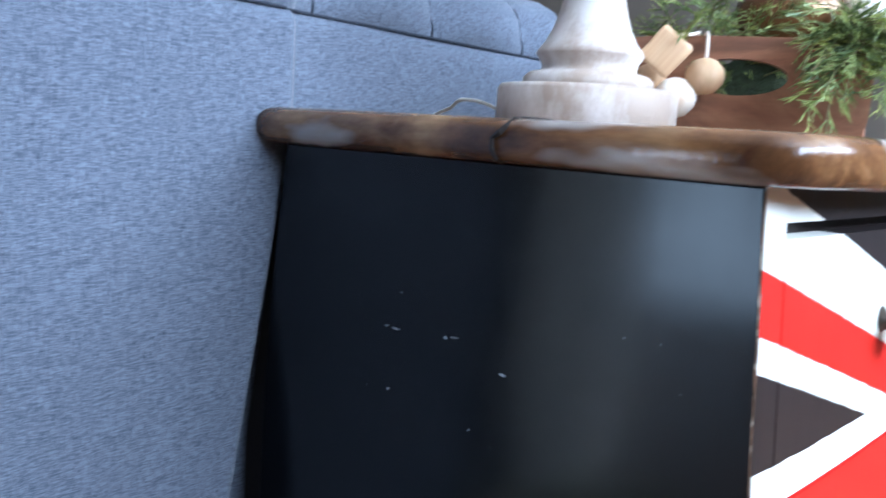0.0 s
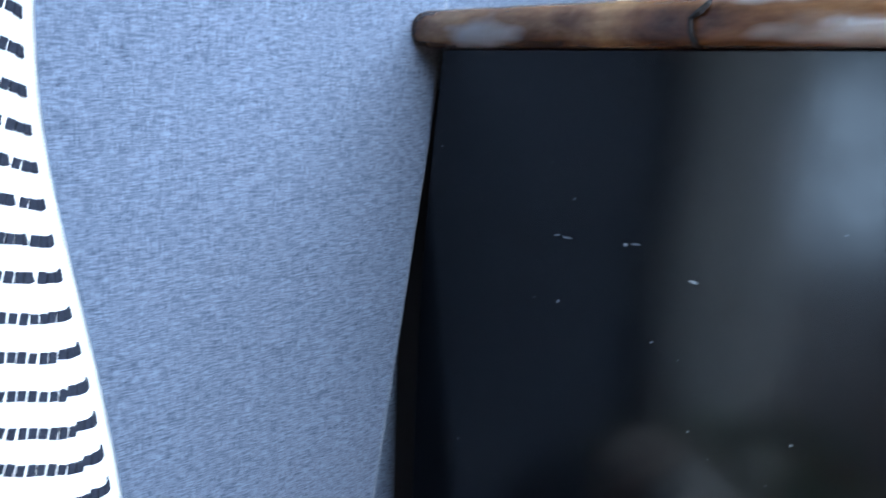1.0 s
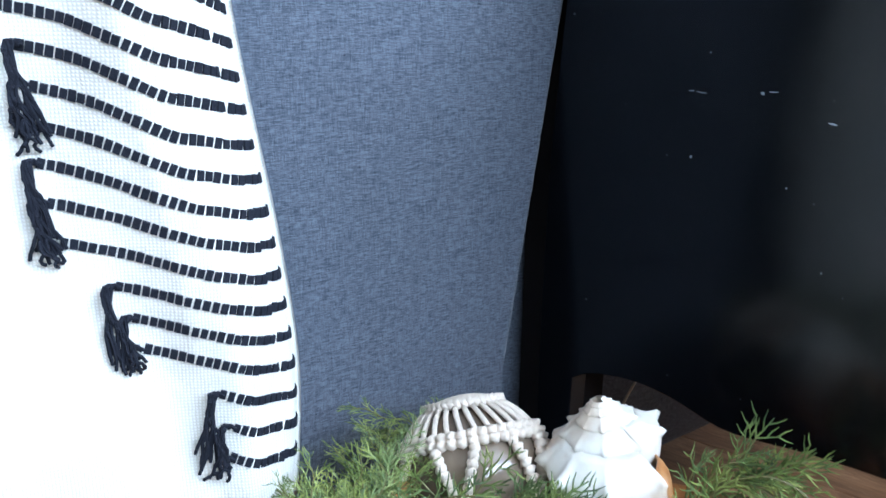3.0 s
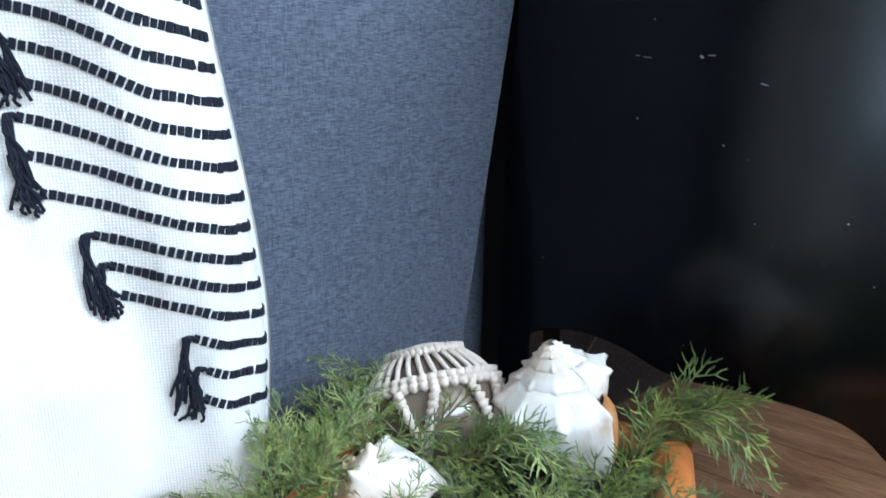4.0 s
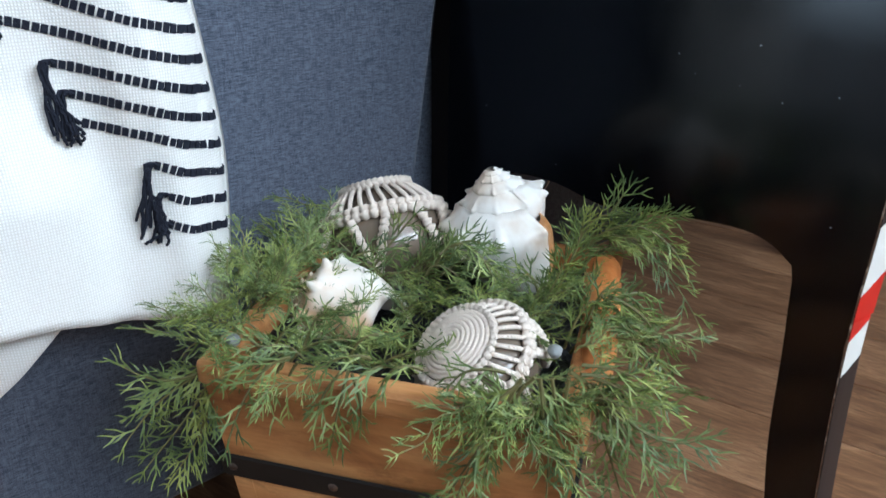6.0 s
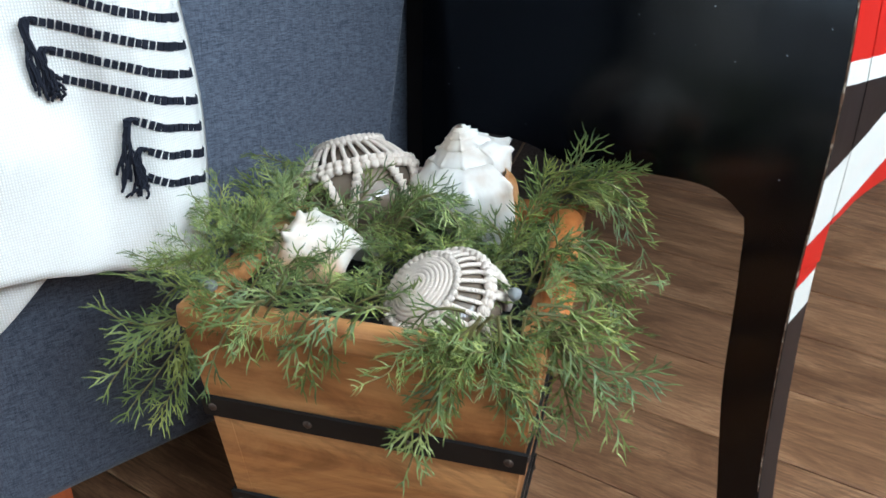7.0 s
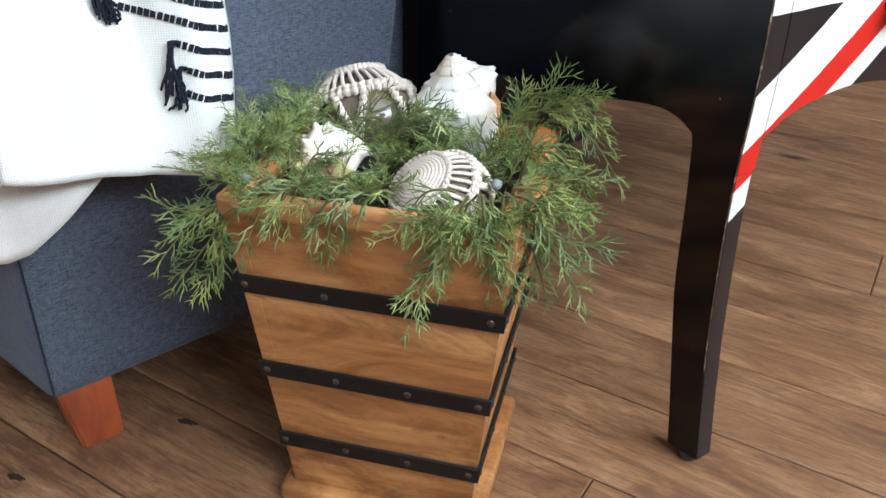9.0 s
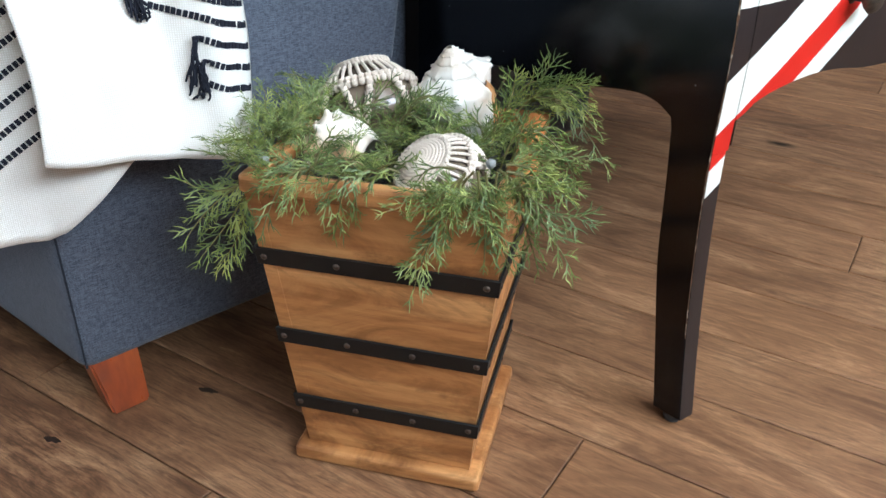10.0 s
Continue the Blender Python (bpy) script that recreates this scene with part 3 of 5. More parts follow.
# ---- folded throw over the arm ----
def throw_cloth(name, c1, c2):
    m = Mat(name, 0.95, 0.0, 0.15)
    sep = m.add("ShaderNodeSeparateXYZ")
    m.link(m.co, sep.inputs[0])
    a = m.wave(170, m.at((1, 1, 1)), 1.6, 3, "Y")
    b = m.wave(150, m.at((1, 1, 1)), 1.6, 3, "Z")
    w = m.math("MULTIPLY", a, b)
    fac = m.math("ADD", m.math("MULTIPLY", w, 0.7), m.math("MULTIPLY", m.noise(420, 3), 0.4))
    m.colour(m.mix(m.ramp(fac, (0.2, g(0)), (0.6, g(1))), c1, c2))
    m.bump(fac, 0.35, 0.0013)
    return m.m


CREAM = throw_cloth("cream_open_weave", lin(227, 222, 212), lin(245, 243, 238))
YARN = Mat("black_yarn", 0.95, 0.0, 0.15)
YARN.colour(YARN.mix(YARN.noise(900), (0.006, 0.007, 0.012, 1), (0.03, 0.032, 0.045, 1))).bump(YARN.noise(1500), 0.5)
YARN = YARN.m

EDGE = [(0.28, -0.310), (0.315, -0.308), (0.37, -0.302), (0.42, -0.298), (0.46, -0.300), (0.53, -0.308), (0.6, -0.319), (0.665, -0.329), (0.72, -0.331), (0.9, -0.318)]
KINK = [(0.28, -0.335), (0.42, -0.338), (0.48, -0.343), (0.54, -0.354), (0.6, -0.351), (0.66, -0.375), (0.76, -0.40), (0.9, -0.43)]


# higher up the cloth stands out in a ridge beside the fold and falls back behind it
RIDGE = [(0.0, 0.0), (0.017, 0.003), (0.045, 0.022), (0.07, 0.0), (0.09, -0.018), (0.115, -0.028), (0.15, -0.022), (0.19, 0.0), (0.24, 0.0)]


def throw_point(y_rel, z):
    """y_rel: metres left of the fold's edge along the cloth (negative: turned behind). Gives the place on the outer layer."""
    yr = smooth_table(EDGE, z)
    r = 0.017
    lean = 0.012 * max(0.0, (0.6 - z) / 0.3)
    if y_rel < r * 1.57:
        a = y_rel / r
        x = 0.078 - r + lean + r * math.sin(a) if a > 0 else 0.078 - r + lean + y_rel
        y = yr - r + r * math.cos(a) if a > 0 else yr + y_rel * 0.15
    else:
        s = y_rel - r * 1.57
        x, y = 0.078 + lean, yr - r - s
        k = smooth_table(KINK, z)
        low = 0.010 * math.exp(-((y - k) / 0.020) ** 2) - 0.010 * math.exp(-((y - k + 0.045) / 0.026) ** 2)
        w = max(0.0, min(1.0, (z - 0.42) / 0.07))
        x += low * (1 - w) + smooth_table(RIDGE, yr - y) * w
        x += 0.006 * noise.noise((y * 16, z * 5, 3.0)) + 0.003 * noise.noise((y * 45, z * 9, 7.0))
        x -= 0.05 * max(0.0, -0.47 - y)
    if z > 0.86:
        x -= (z - 0.86) ** 2 * 14
    return Vector((x, y, z))


# how a weave line climbs with the distance from the fold's edge, for seven heights of the line
CLIMB_AT = (0.0, 0.02, 0.035, 0.05, 0.07, 0.085, 0.10, 0.115)
CLIMB = ((0.376, (0.000, 0.007, 0.009, 0.016, 0.025, 0.032, 0.040, 0.047)),
         (0.437, (0.000, 0.006, 0.010, 0.017, 0.024, 0.029, 0.034, 0.039)),
         (0.479, (0.000, 0.005, 0.009, 0.014, 0.021, 0.026, 0.030, 0.035)),
         (0.541, (0.000, 0.004, 0.008, 0.012, 0.021, 0.029, 0.035, 0.040)),
         (0.582, (0.000, 0.004, 0.008, 0.011, 0.023, 0.032, 0.037, 0.041)),
         (0.621, (0.000, 0.006, 0.010, 0.014, 0.025, 0.034, 0.038, 0.041)),
         (0.658, (0.000, 0.008, 0.013, 0.017, 0.030, 0.036, 0.039, 0.041)))


def kinked(y_rel, s):
    """Height of the weave line s at that distance along the cloth from the edge."""
    v = 0.017 * (1 - math.cos(min(1.57, y_rel / 0.017))) + max(0.0, y_rel - 0.0267)
    lo, hi = CLIMB[0], CLIMB[0]
    for row in CLIMB:
        lo, hi = hi, row
        if s <= row[0]:
            break
    a, b = (sum(lerp_table(list(zip(CLIMB_AT, r[1])), max(0.0, v + d)) for d in (-0.004, 0.0, 0.004)) / 3 for r in (lo, hi))
    f = max(0.0, min(1.0, (s - lo[0]) / max(1e-6, hi[0] - lo[0])))
    return s + a + (b - a) * f + 0.25 * max(0.0, v - 0.115)


throw = thing("folded_throw", "cream throw with black dashed stripes hanging over the sofa arm", "blanket")
bm = bmesh.new()
us = list(np.linspace(-0.05, 0.0, 6)) + list(np.linspace(0.004, 0.215, 64))
cols = []
for u in us:
    hem = 0.313 + 0.19 * max(0.0, u - 0.03) + 0.0015 * math.sin(u * 60)
    cols.append([bm.verts.new(throw_point(u, hem + (0.93 - hem) * j / 90)) for j in range(91)])
for a, b in zip(cols, cols[1:]):
    for j in range(90):
        bm.faces.new((a[j], b[j], b[j + 1], a[j + 1]))
bmesh.ops.recalc_face_normals(bm, faces=bm.faces)
outer = part("outer_layer", bm, CREAM, throw, "cream open-weave cloth", True)
mod = outer.modifiers.new("thick", "SOLIDIFY")
mod.thickness, mod.offset = 0.004, -1

# inner layers: a second fold behind, hanging lower and further round the arm's front
bm = bmesh.new()
cols = []
for i in range(50):
    u = i / 49
    y = -0.33 - 0.30 * u
    hem = lerp_table([(-0.63, 0.266), (-0.53, 0.256), (-0.505, 0.2525), (-0.490, 0.259), (-0.46, 0.290), (-0.435, 0.317), (-0.42, 0.333), (-0.33, 0.345)], y)
    col = []
    for j in range(71):
        z = hem + (0.93 - hem) * j / 70
        x = 0.034 + 0.006 * math.sin(u * 14 + z * 4) - 0.35 * max(0.0, u - 0.72) ** 1.5 - (0.04 * max(0, z - 0.7))
        x += lerp_table([(-0.63, 0.0), (-0.50, -0.012), (-0.46, 0.014), (-0.42, 0.036), (-0.33, 0.02)], y) * math.exp(-((z - hem) / 0.05) ** 2)
        col.append(bm.verts.new((x, y, z)))
    cols.append(col)
for a, b in zip(cols, cols[1:]):
    for j in range(70):
        bm.faces.new((a[j], b[j], b[j + 1], a[j + 1]))
bmesh.ops.recalc_face_normals(bm, faces=bm.faces)
inner = part("inner_layer", bm, CREAM, throw, "plain cream inner fold with a rounded corner", True)
mod = inner.modifiers.new("thick", "SOLIDIFY")
mod.thickness, mod.offset = 0.010, 0

# slanting stripes on the part of the inner fold that shows beside the outer one
srg = random.Random(3)
for k in range(12):
    bm = bmesh.new()
    y = -0.488
    while y > -0.625:
        z = 0.368 + 0.0225 * k + (y + 0.488) * 0.62
        u = (-0.33 - y) / 0.30
        x = 0.034 + 0.006 * math.sin(u * 14 + z * 4) - 0.35 * max(0.0, u - 0.72) ** 1.5 - (0.04 * max(0, z - 0.7)) + 0.0055
        along = Vector((0.0, -0.876, -0.482))
        box(bm, -0.0021, -0.0012, -0.0026, 0.0021, 0.0012, 0.0026, m=Matrix.Translation((x, y, z)) @ along.to_track_quat("X", "Z").to_matrix().to_4x4())
        y -= 0.0046
    part("stripe", bm, YARN, throw)

# middle pad that fills the fold
bm = bmesh.new()
cols = []
for i in range(24):
    u = i / 23
    cols.append([bm.verts.new(throw_point(0.006 + 0.19 * u, 0.335 + 0.03 * u + (0.58 - 0.03 * u) * j / 40) - Vector((0.022, 0, 0))) for j in range(41)])
for a, b in zip(cols, cols[1:]):
    for j in range(40):
        bm.faces.new((a[j], b[j], b[j + 1], a[j + 1]))
bmesh.ops.recalc_face_normals(bm, faces=bm.faces)
pad = part("middle_layer", bm, CREAM, throw, "", True)
mod = pad.modifiers.new("thick", "SOLIDIFY")
mod.thickness, mod.offset = 0.026, 0


def dash(bm, p, along, out, w, h, d):
    up = out.cross(along).normalized()
    ring = []
    for a, b in ((-0.5, -0.5), (0.5, -0.5), (0.5, 0.5), (-0.5, 0.5)):
        ring.append((p + along * w * a + up * h * b - out * 0.001, p + along * w * a * 0.93 + up * h * b * 0.85 + out * d))
    lo = [bm.verts.new(q[0]) for q in ring]
    hi = [bm.verts.new(q[1]) for q in ring]
    bm.faces.new(hi)
    for i in range(4):
        bm.faces.new((lo[i], lo[(i + 1) % 4], hi[(i + 1) % 4], hi[i]))


rng = random.Random(11)
LAST = 0.376
stripe_ends = []
for k in range(27):
    s = LAST + 0.0205 * min(k, 11) + 0.0188 * max(0, k - 11)
    # groups of stripes end one after another in tassels, higher ones further from the edge
    group = k // 3
    end = ((0.060, 0.101, 0.130, 0.121)[group] + (0.0, 0.001, 0.006)[k % 3] * (1 if group < 2 else -0.6)) if group < 4 else 0.21
    bm = bmesh.new()
    u = 0.002
    pitch = 0.0050
    while u < end:
        z = kinked(max(0.0, u), s)
        p = throw_point(u, z)
        q = throw_point(u + 0.002, kinked(max(0.0, u + 0.002), s))
        along = (q - p).normalized()
        up = throw_point(u, z + 0.004) - p
        out = up.cross(along).normalized() * -1
        if out.x + 0.3 * out.y < 0:
            out = -out
        dash(bm, p, along, out, pitch * rng.uniform(0.76, 0.88), 0.0064 * rng.uniform(0.88, 1.1), 0.0013)
        u += pitch * rng.uniform(0.94, 1.06) * 0.002 / max(0.002, (q - p).length)
    stripe_ends.append((k, end, s))
    bmesh.ops.recalc_face_normals(bm, faces=bm.faces)
    part("stripe", bm, YARN, throw, "" if k else "black dashed yarn stripe")

for group in range(4):
    bm = bmesh.new()
    mem = [e for e in stripe_ends if e[0] // 3 == group]
    for k, end, s in mem:
        z = kinked(end, s)
        knot = rng.uniform(0.010, 0.016)
        for strand in range((3, 6, 10)[k % 3]):
            length = rng.uniform(0.75, 1.05) * (0.014, 0.032, 0.050)[k % 3]
            fan = rng.uniform(-0.010, 0.007)
            pts = []
            for i in range(12):
                f = i / 11
                u = end + 0.0075 * math.sin(min(1.0, f * 2.2) * math.pi / 2) + fan * max(0.0, f - 0.45) * 1.8 + 0.0016 * math.sin(strand + f * 7)
                zz = z + 0.005 * math.sin(min(1.0, f * 2.6) * math.pi) - length * f ** 1.6
                pts.append(throw_point(u, zz) + Vector((0.004 + 0.005 * math.sin(f * math.pi) + rng.uniform(-0.0012, 0.0012), rng.uniform(-0.0009, 0.0009), 0)))
            tube(bm, pts, 0.0011, 5)
    part("tassel", bm, YARN, throw, "" if group else "loose black yarn tassel")


# ---- wooden planter ----
BX, BY, BTURN = 0.224, -0.217, 34.0
planter = thing("wooden_planter", "tapered square wooden planter with black riveted bands standing on the floor", "planter", (BX, BY, 0), BTURN)


def half(z):
    return (0.174 + 0.187 * z) / 2


def wall_board(name, rot, z0, z1, label="", thick=0.012):
    bm = bmesh.new()
    vs = []
    for z in (z0, z1):
        h = half(z)
        for x, y in ((-h, -h), (h, -h), (h - thick, -h + thick), (-h + thick, -h + thick)):
            vs.append(bm.verts.new((x, y, z)))
    for f in ((0, 1, 2, 3), (4, 7, 6, 5), (0, 4, 5, 1), (1, 5, 6, 2), (2, 6, 7, 3), (3, 7, 4, 0)):
        bm.faces.new([vs[i] for i in f])
    bmesh.ops.recalc_face_normals(bm, faces=bm.faces)
    bmesh.ops.bevel(bm, geom=list(bm.edges), offset=0.0014, segments=2, affect="EDGES")
    bmesh.ops.transform(bm, matrix=Matrix.Rotation(rot, 4, "Z"), verts=bm.verts)
    return part(name, bm, BUCKET_WOOD, planter, label)


for i in range(4):
    wall_board("side_board", i * math.pi / 2, 0.018, 0.330)
    # narrow corner batten set a little proud beside each corner
    bm = bmesh.new()
    vs = []
    for z in (0.0185, 0.3285):
        h = half(z)
        for x, y in ((-h - 0.0003, -h - 0.0004), (-h + 0.013, -h - 0.0004), (-h + 0.013, -h + 0.002), (-h - 0.0003, -h + 0.002)):
            vs.append(bm.verts.new((x, y, z)))
    for f in ((0, 1, 2, 3), (4, 7, 6, 5), (0, 4, 5, 1), (1, 5, 6, 2), (2, 6, 7, 3), (3, 7, 4, 0)):
        bm.faces.new([vs[k] for k in f])
    bmesh.ops.recalc_face_normals(bm, faces=bm.faces)
    bmesh.ops.transform(bm, matrix=Matrix.Rotation(i * math.pi / 2, 4, "Z"), verts=bm.verts)
    part("corner_batten", bm, BUCKET_WOOD, planter)
bm = bmesh.new()
box(bm, -0.102, -0.102, 0.0, 0.102, 0.102, 0.0185, 0.005, 3)
part("plinth", bm, BUCKET_WOOD, planter, "flat wooden foot board with rounded edges")
for i in range(4):
    bm = bmesh.new()
    box(bm, -0.1215, -0.1215, 0.3255, 0.1215, -0.102, 0.3425, 0.004, 3)
    bmesh.ops.transform(bm, matrix=Matrix.Rotation(i * math.pi / 2, 4, "Z"), verts=bm.verts)
    for v in bm.verts:
        v.co.z += 0.0003 * i
    part("rim_board", bm, BUCKET_WOOD, planter)
for z, count in ((0.2595, 4), (0.1665, 4), (0.079, 4)):
    bm = bmesh.new()
    ring = []
    for zz, o in ((z - 0.0095, 0.0005), (z - 0.0085, 0.0026), (z + 0.0085, 0.0026), (z + 0.0095, 0.0005)):
        h = half(zz) + o + 0.0012
        ring.append([bm.verts.new((x * h, y * h, zz)) for x, y in ((-1, -1), (0, -1), (1, -1), (1, 0), (1, 1), (0, 1), (-1, 1), (-1, 0))])
    for a, b in zip(ring, ring[1:]):
        for i in range(8):
            bm.faces.new((a[i], a[(i + 1) % 8], b[(i + 1) % 8], b[i]))
    bmesh.ops.recalc_face_normals(bm, faces=bm.faces)
    band = part("band", bm, IRON, planter, "black riveted strap")
    h = half(z) + 0.0038
    for side in range(4):
        for u in (-0.93, -0.31, 0.31, 0.90):
            bm = bmesh.new()
            lathe(bm, [(0.0, 0.0016), (0.0018, 0.0013), (0.0031, 0.0004), (0.0034, 0.0)], 12,
                  Matrix.Rotation(side * math.pi / 2, 4, "Z") @ Matrix.Translation((u * h, -h, z)) @ Matrix.Rotation(math.pi / 2, 4, "X"))
            part("rivet", bm, RIVET, band, "", True)

# arched handle on one side
bm = bmesh.new()
path = spline([(0.117, -0.078, 0.322), (0.118, -0.064, 0.334), (0.117, -0.025, 0.341), (0.113, 0.03, 0.343), (0.109, 0.078, 0.339), (0.108, 0.100, 0.333), (0.108, 0.112, 0.324)], 44)
tube(bm, path, lambda u: (0.0105 + 0.0060 * u) * min(1.0, 0.35 + 1.3 * math.sqrt(max(0.0, 0.25 - (u - 0.5) ** 2))), 18)
part("handle", bm, HANDLE_WOOD, planter, "arched orange-brown wooden handle", True)
SOIL = Mat("dark_liner", 0.35)
SOIL.colour((0.006, 0.006, 0.007, 1)).bump(SOIL.noise(60, 4), 1.0, 0.01)
bm = bmesh.new()
bmesh.ops.create_grid(bm, x_segments=30, y_segments=30, size=0.104)
for v in bm.verts:
    e = max(abs(v.co.x), abs(v.co.y)) / 0.104
    v.co.z = 0.318 + 0.012 * noise.noise(v.co * 40) + 0.012 * e ** 4
part("liner", bm, SOIL.m, planter, "crumpled black plastic liner", True)

M_PLANTER = pose(BX, BY, 0, 0, 0, BTURN)


def at_planter(u, w, z):
    return M_PLANTER @ Vector((u, w, z))


# ---- shells and macrame pieces ----
def shell_material(name, base, tint, tan, start=0.52):
    m = Mat(name, 0.42)
    lines = m.noise(30, 5, 0.6, m.at((1, 1, 0.25)))
    c = m.mix(m.ramp(lines, (0.4, g(0)), (0.7, g(0.8))), base, tint)
    c = m.mix(m.ramp(m.noise(16, 4), (start, g(0)), (start + 0.14, g(0.75))), c, tan)
    m.colour(c)
    m.bump(m.noise(130, 5, 0.6, m.at((1, 1, 0.2))), 0.35, 0.0015)
    return m.m


SHELL = shell_material("chalky_shell", lin(246, 241, 232), lin(222, 208, 190), lin(206, 176, 142))
SHELL_WARM = shell_material("cream_shell", lin(242, 234, 222), lin(218, 196, 170), lin(206, 154, 100), 0.55)


def conch_meshes(size, g_whorl, knobs, knob, rough, seed, blunt):
    """A whelk with its apex at the origin and its axis along -z: a section swept round a growing spiral, and the lining that turns in at the lip."""
    whorls, ns = 5.0, 108
    # section: distance from the axis and down from the apex, in units of the whorl's size
    sect = [(0.605, 0.605), (0.73, 0.70), (0.86, 0.795), (0.96, 0.88), (1.0, 0.95), (1.005, 1.03), (0.995, 1.14), (0.965, 1.30), (0.91, 1.48), (0.83, 1.68), (0.73, 1.88),
            (0.61, 2.10), (0.48, 2.32), (0.36, 2.54), (0.26, 2.74), (0.18, 2.90), (0.10, 3.0)]
    spike = [0.0, 0.05, 0.25, 0.90, 1.0, 0.14, 0.0] + [0.0] * 10

    def point(th, j, shrink=1.0):
        sc = size * g_whorl ** (th / (2 * math.pi) - whorls)
        r, d = sect[j]
        if j > 5:
            r, d = r ** (1 - blunt * min(1.0, (j - 5) / 3)), 0.95 + (d - 0.95) * (1 - 0.35 * blunt)
        k = max(0.0, math.cos(th * knobs)) ** 6 * spike[j] * (0.75 + 0.35 * math.sin(th * 1.7 + seed))
        r = (r + knob * k) * shrink
        d = d - 0.35 * knob * k
        p = Vector((sc * r * math.cos(th), sc * r * math.sin(th), -sc * d))
        p += p.normalized() * (sc * rough * noise.noise(p / size * 2.1 + Vector((seed, 0, 0))) + sc * 0.012 * noise.noise(Vector((th * 9.0, j * 0.25, seed))))
        return p

    def sweep(bm, ths, js, shrink):
        rows = [[bm.verts.new(point(th, j, shrink(th))) for j in js] for th in ths]
        for a, b in zip(rows, rows[1:]):
            for k in range(len(js) - 1):
                bm.faces.new((a[k], a[k + 1], b[k + 1], b[k]))
        return rows

    body, spire, lip = bmesh.new(), bmesh.new(), bmesh.new()
    end = 2 * math.pi * whorls
    step = 2 * math.pi / ns
    sweep(body, [end - 2 * math.pi + step * i for i in range(ns + 1)], range(len(sect)), lambda th: 1.0)
    sweep(spire, [step * i for i in range(int(ns * (whorls - 1)) + 1)], range(9), lambda th: 1.0)
    sweep(lip, [end + 0.07 * i for i in range(15)], range(2, len(sect)), lambda th: 1.0 - 0.035 * ((th - end) / 0.07) ** 1.15)
    return body, spire, lip


LIP = shell_material("tan_shell_lining", lin(196, 140, 86), lin(172, 110, 62), lin(214, 170, 120))


def shell(name, label, size, apex, axis, spin, material, g_whorl=1.6, knobs=9, knob=0.12, rough=0.02, seed=0.0, blunt=0.0):
    """apex: the spire's tip; axis: the way it points; spin: degrees of the lip round the axis."""
    ob = thing(name, label, "seashell", group="seashells in the planter")
    up = Vector(axis).normalized()
    ob.matrix_world = Matrix.Translation(apex) @ Vector((0, 0, 1)).rotation_difference(up).to_matrix().to_4x4() @ Matrix.Rotation(radians(spin), 4, "Z")
    body, spire, lip = conch_meshes(size, g_whorl, knobs, knob, rough, seed, blunt)
    for nm, bm, mt, lb, th in (("body_whorl", body, material, "", 0.0022), ("spire", spire, material, "knobbed, stepped spire", 0.0), ("lip", lip, LIP, "tan lip beside the opening", 0.0016)):
        p = part(nm, bm, mt, ob, lb, True)
        if th:
            mod = p.modifiers.new("thick", "SOLIDIFY")
            mod.thickness, mod.offset = th, 0
    return ob


shell("conch_shell", "large chalky white whelk shell standing spire up in the greenery", 0.0515, (0.1850, -0.133, 0.4150), (-0.17, -0.20, 0.965), -6, SHELL, knobs=9, knob=0.16, seed=1.0, blunt=0.0)
shell("conch_shell", "cream whelk shell with tan patches lying on its side", 0.0365, (0.1440, -0.2930, 0.3410), (-0.74, -0.52, 0.16), -205, SHELL_WARM, knobs=9, knob=0.30, rough=0.12, seed=4.0, blunt=0.75)

CORD = Mat("cotton_cord", 0.9, 0.0, 0.2)
CORD.colour(CORD.mix(CORD.noise(500), lin(222, 202, 184), lin(246, 234, 220))).bump(CORD.wave(500, CORD.at((1, 1, 1), (0.6, 0.5, 0.3)), 1.0), 0.5, 0.0012)
CORD = CORD.m
GLASS = Mat("smoky_glass_float", 0.06)
GLASS.colour(GLASS.mix(GLASS.noise(22, 3), lin(120, 104, 88), lin(166, 148, 128)))
GLASS.b.inputs["Transmission Weight"].default_value = 0.35
GLASS = GLASS.m


def on_ball(r, th, ph):
    return Vector((r * math.sin(th) * math.cos(ph), r * math.sin(th) * math.sin(ph), r * math.cos(th)))


def knot_ring(bm, r, th, rope, count, p0=0.0, p1=2 * math.pi):
    """A row of plump knots round the ball."""
    for i in range(count):
        ph = p0 + (p1 - p0) * i / count
        a, b = on_ball(r, th - 0.06, ph - 0.02), on_ball(r, th + 0.06, ph + 0.05)
        tube(bm, [a, (a + b) / 2 * 1.03, b], lambda u: rope * (0.55 + 0.9 * math.sin(u * math.pi)), 7)


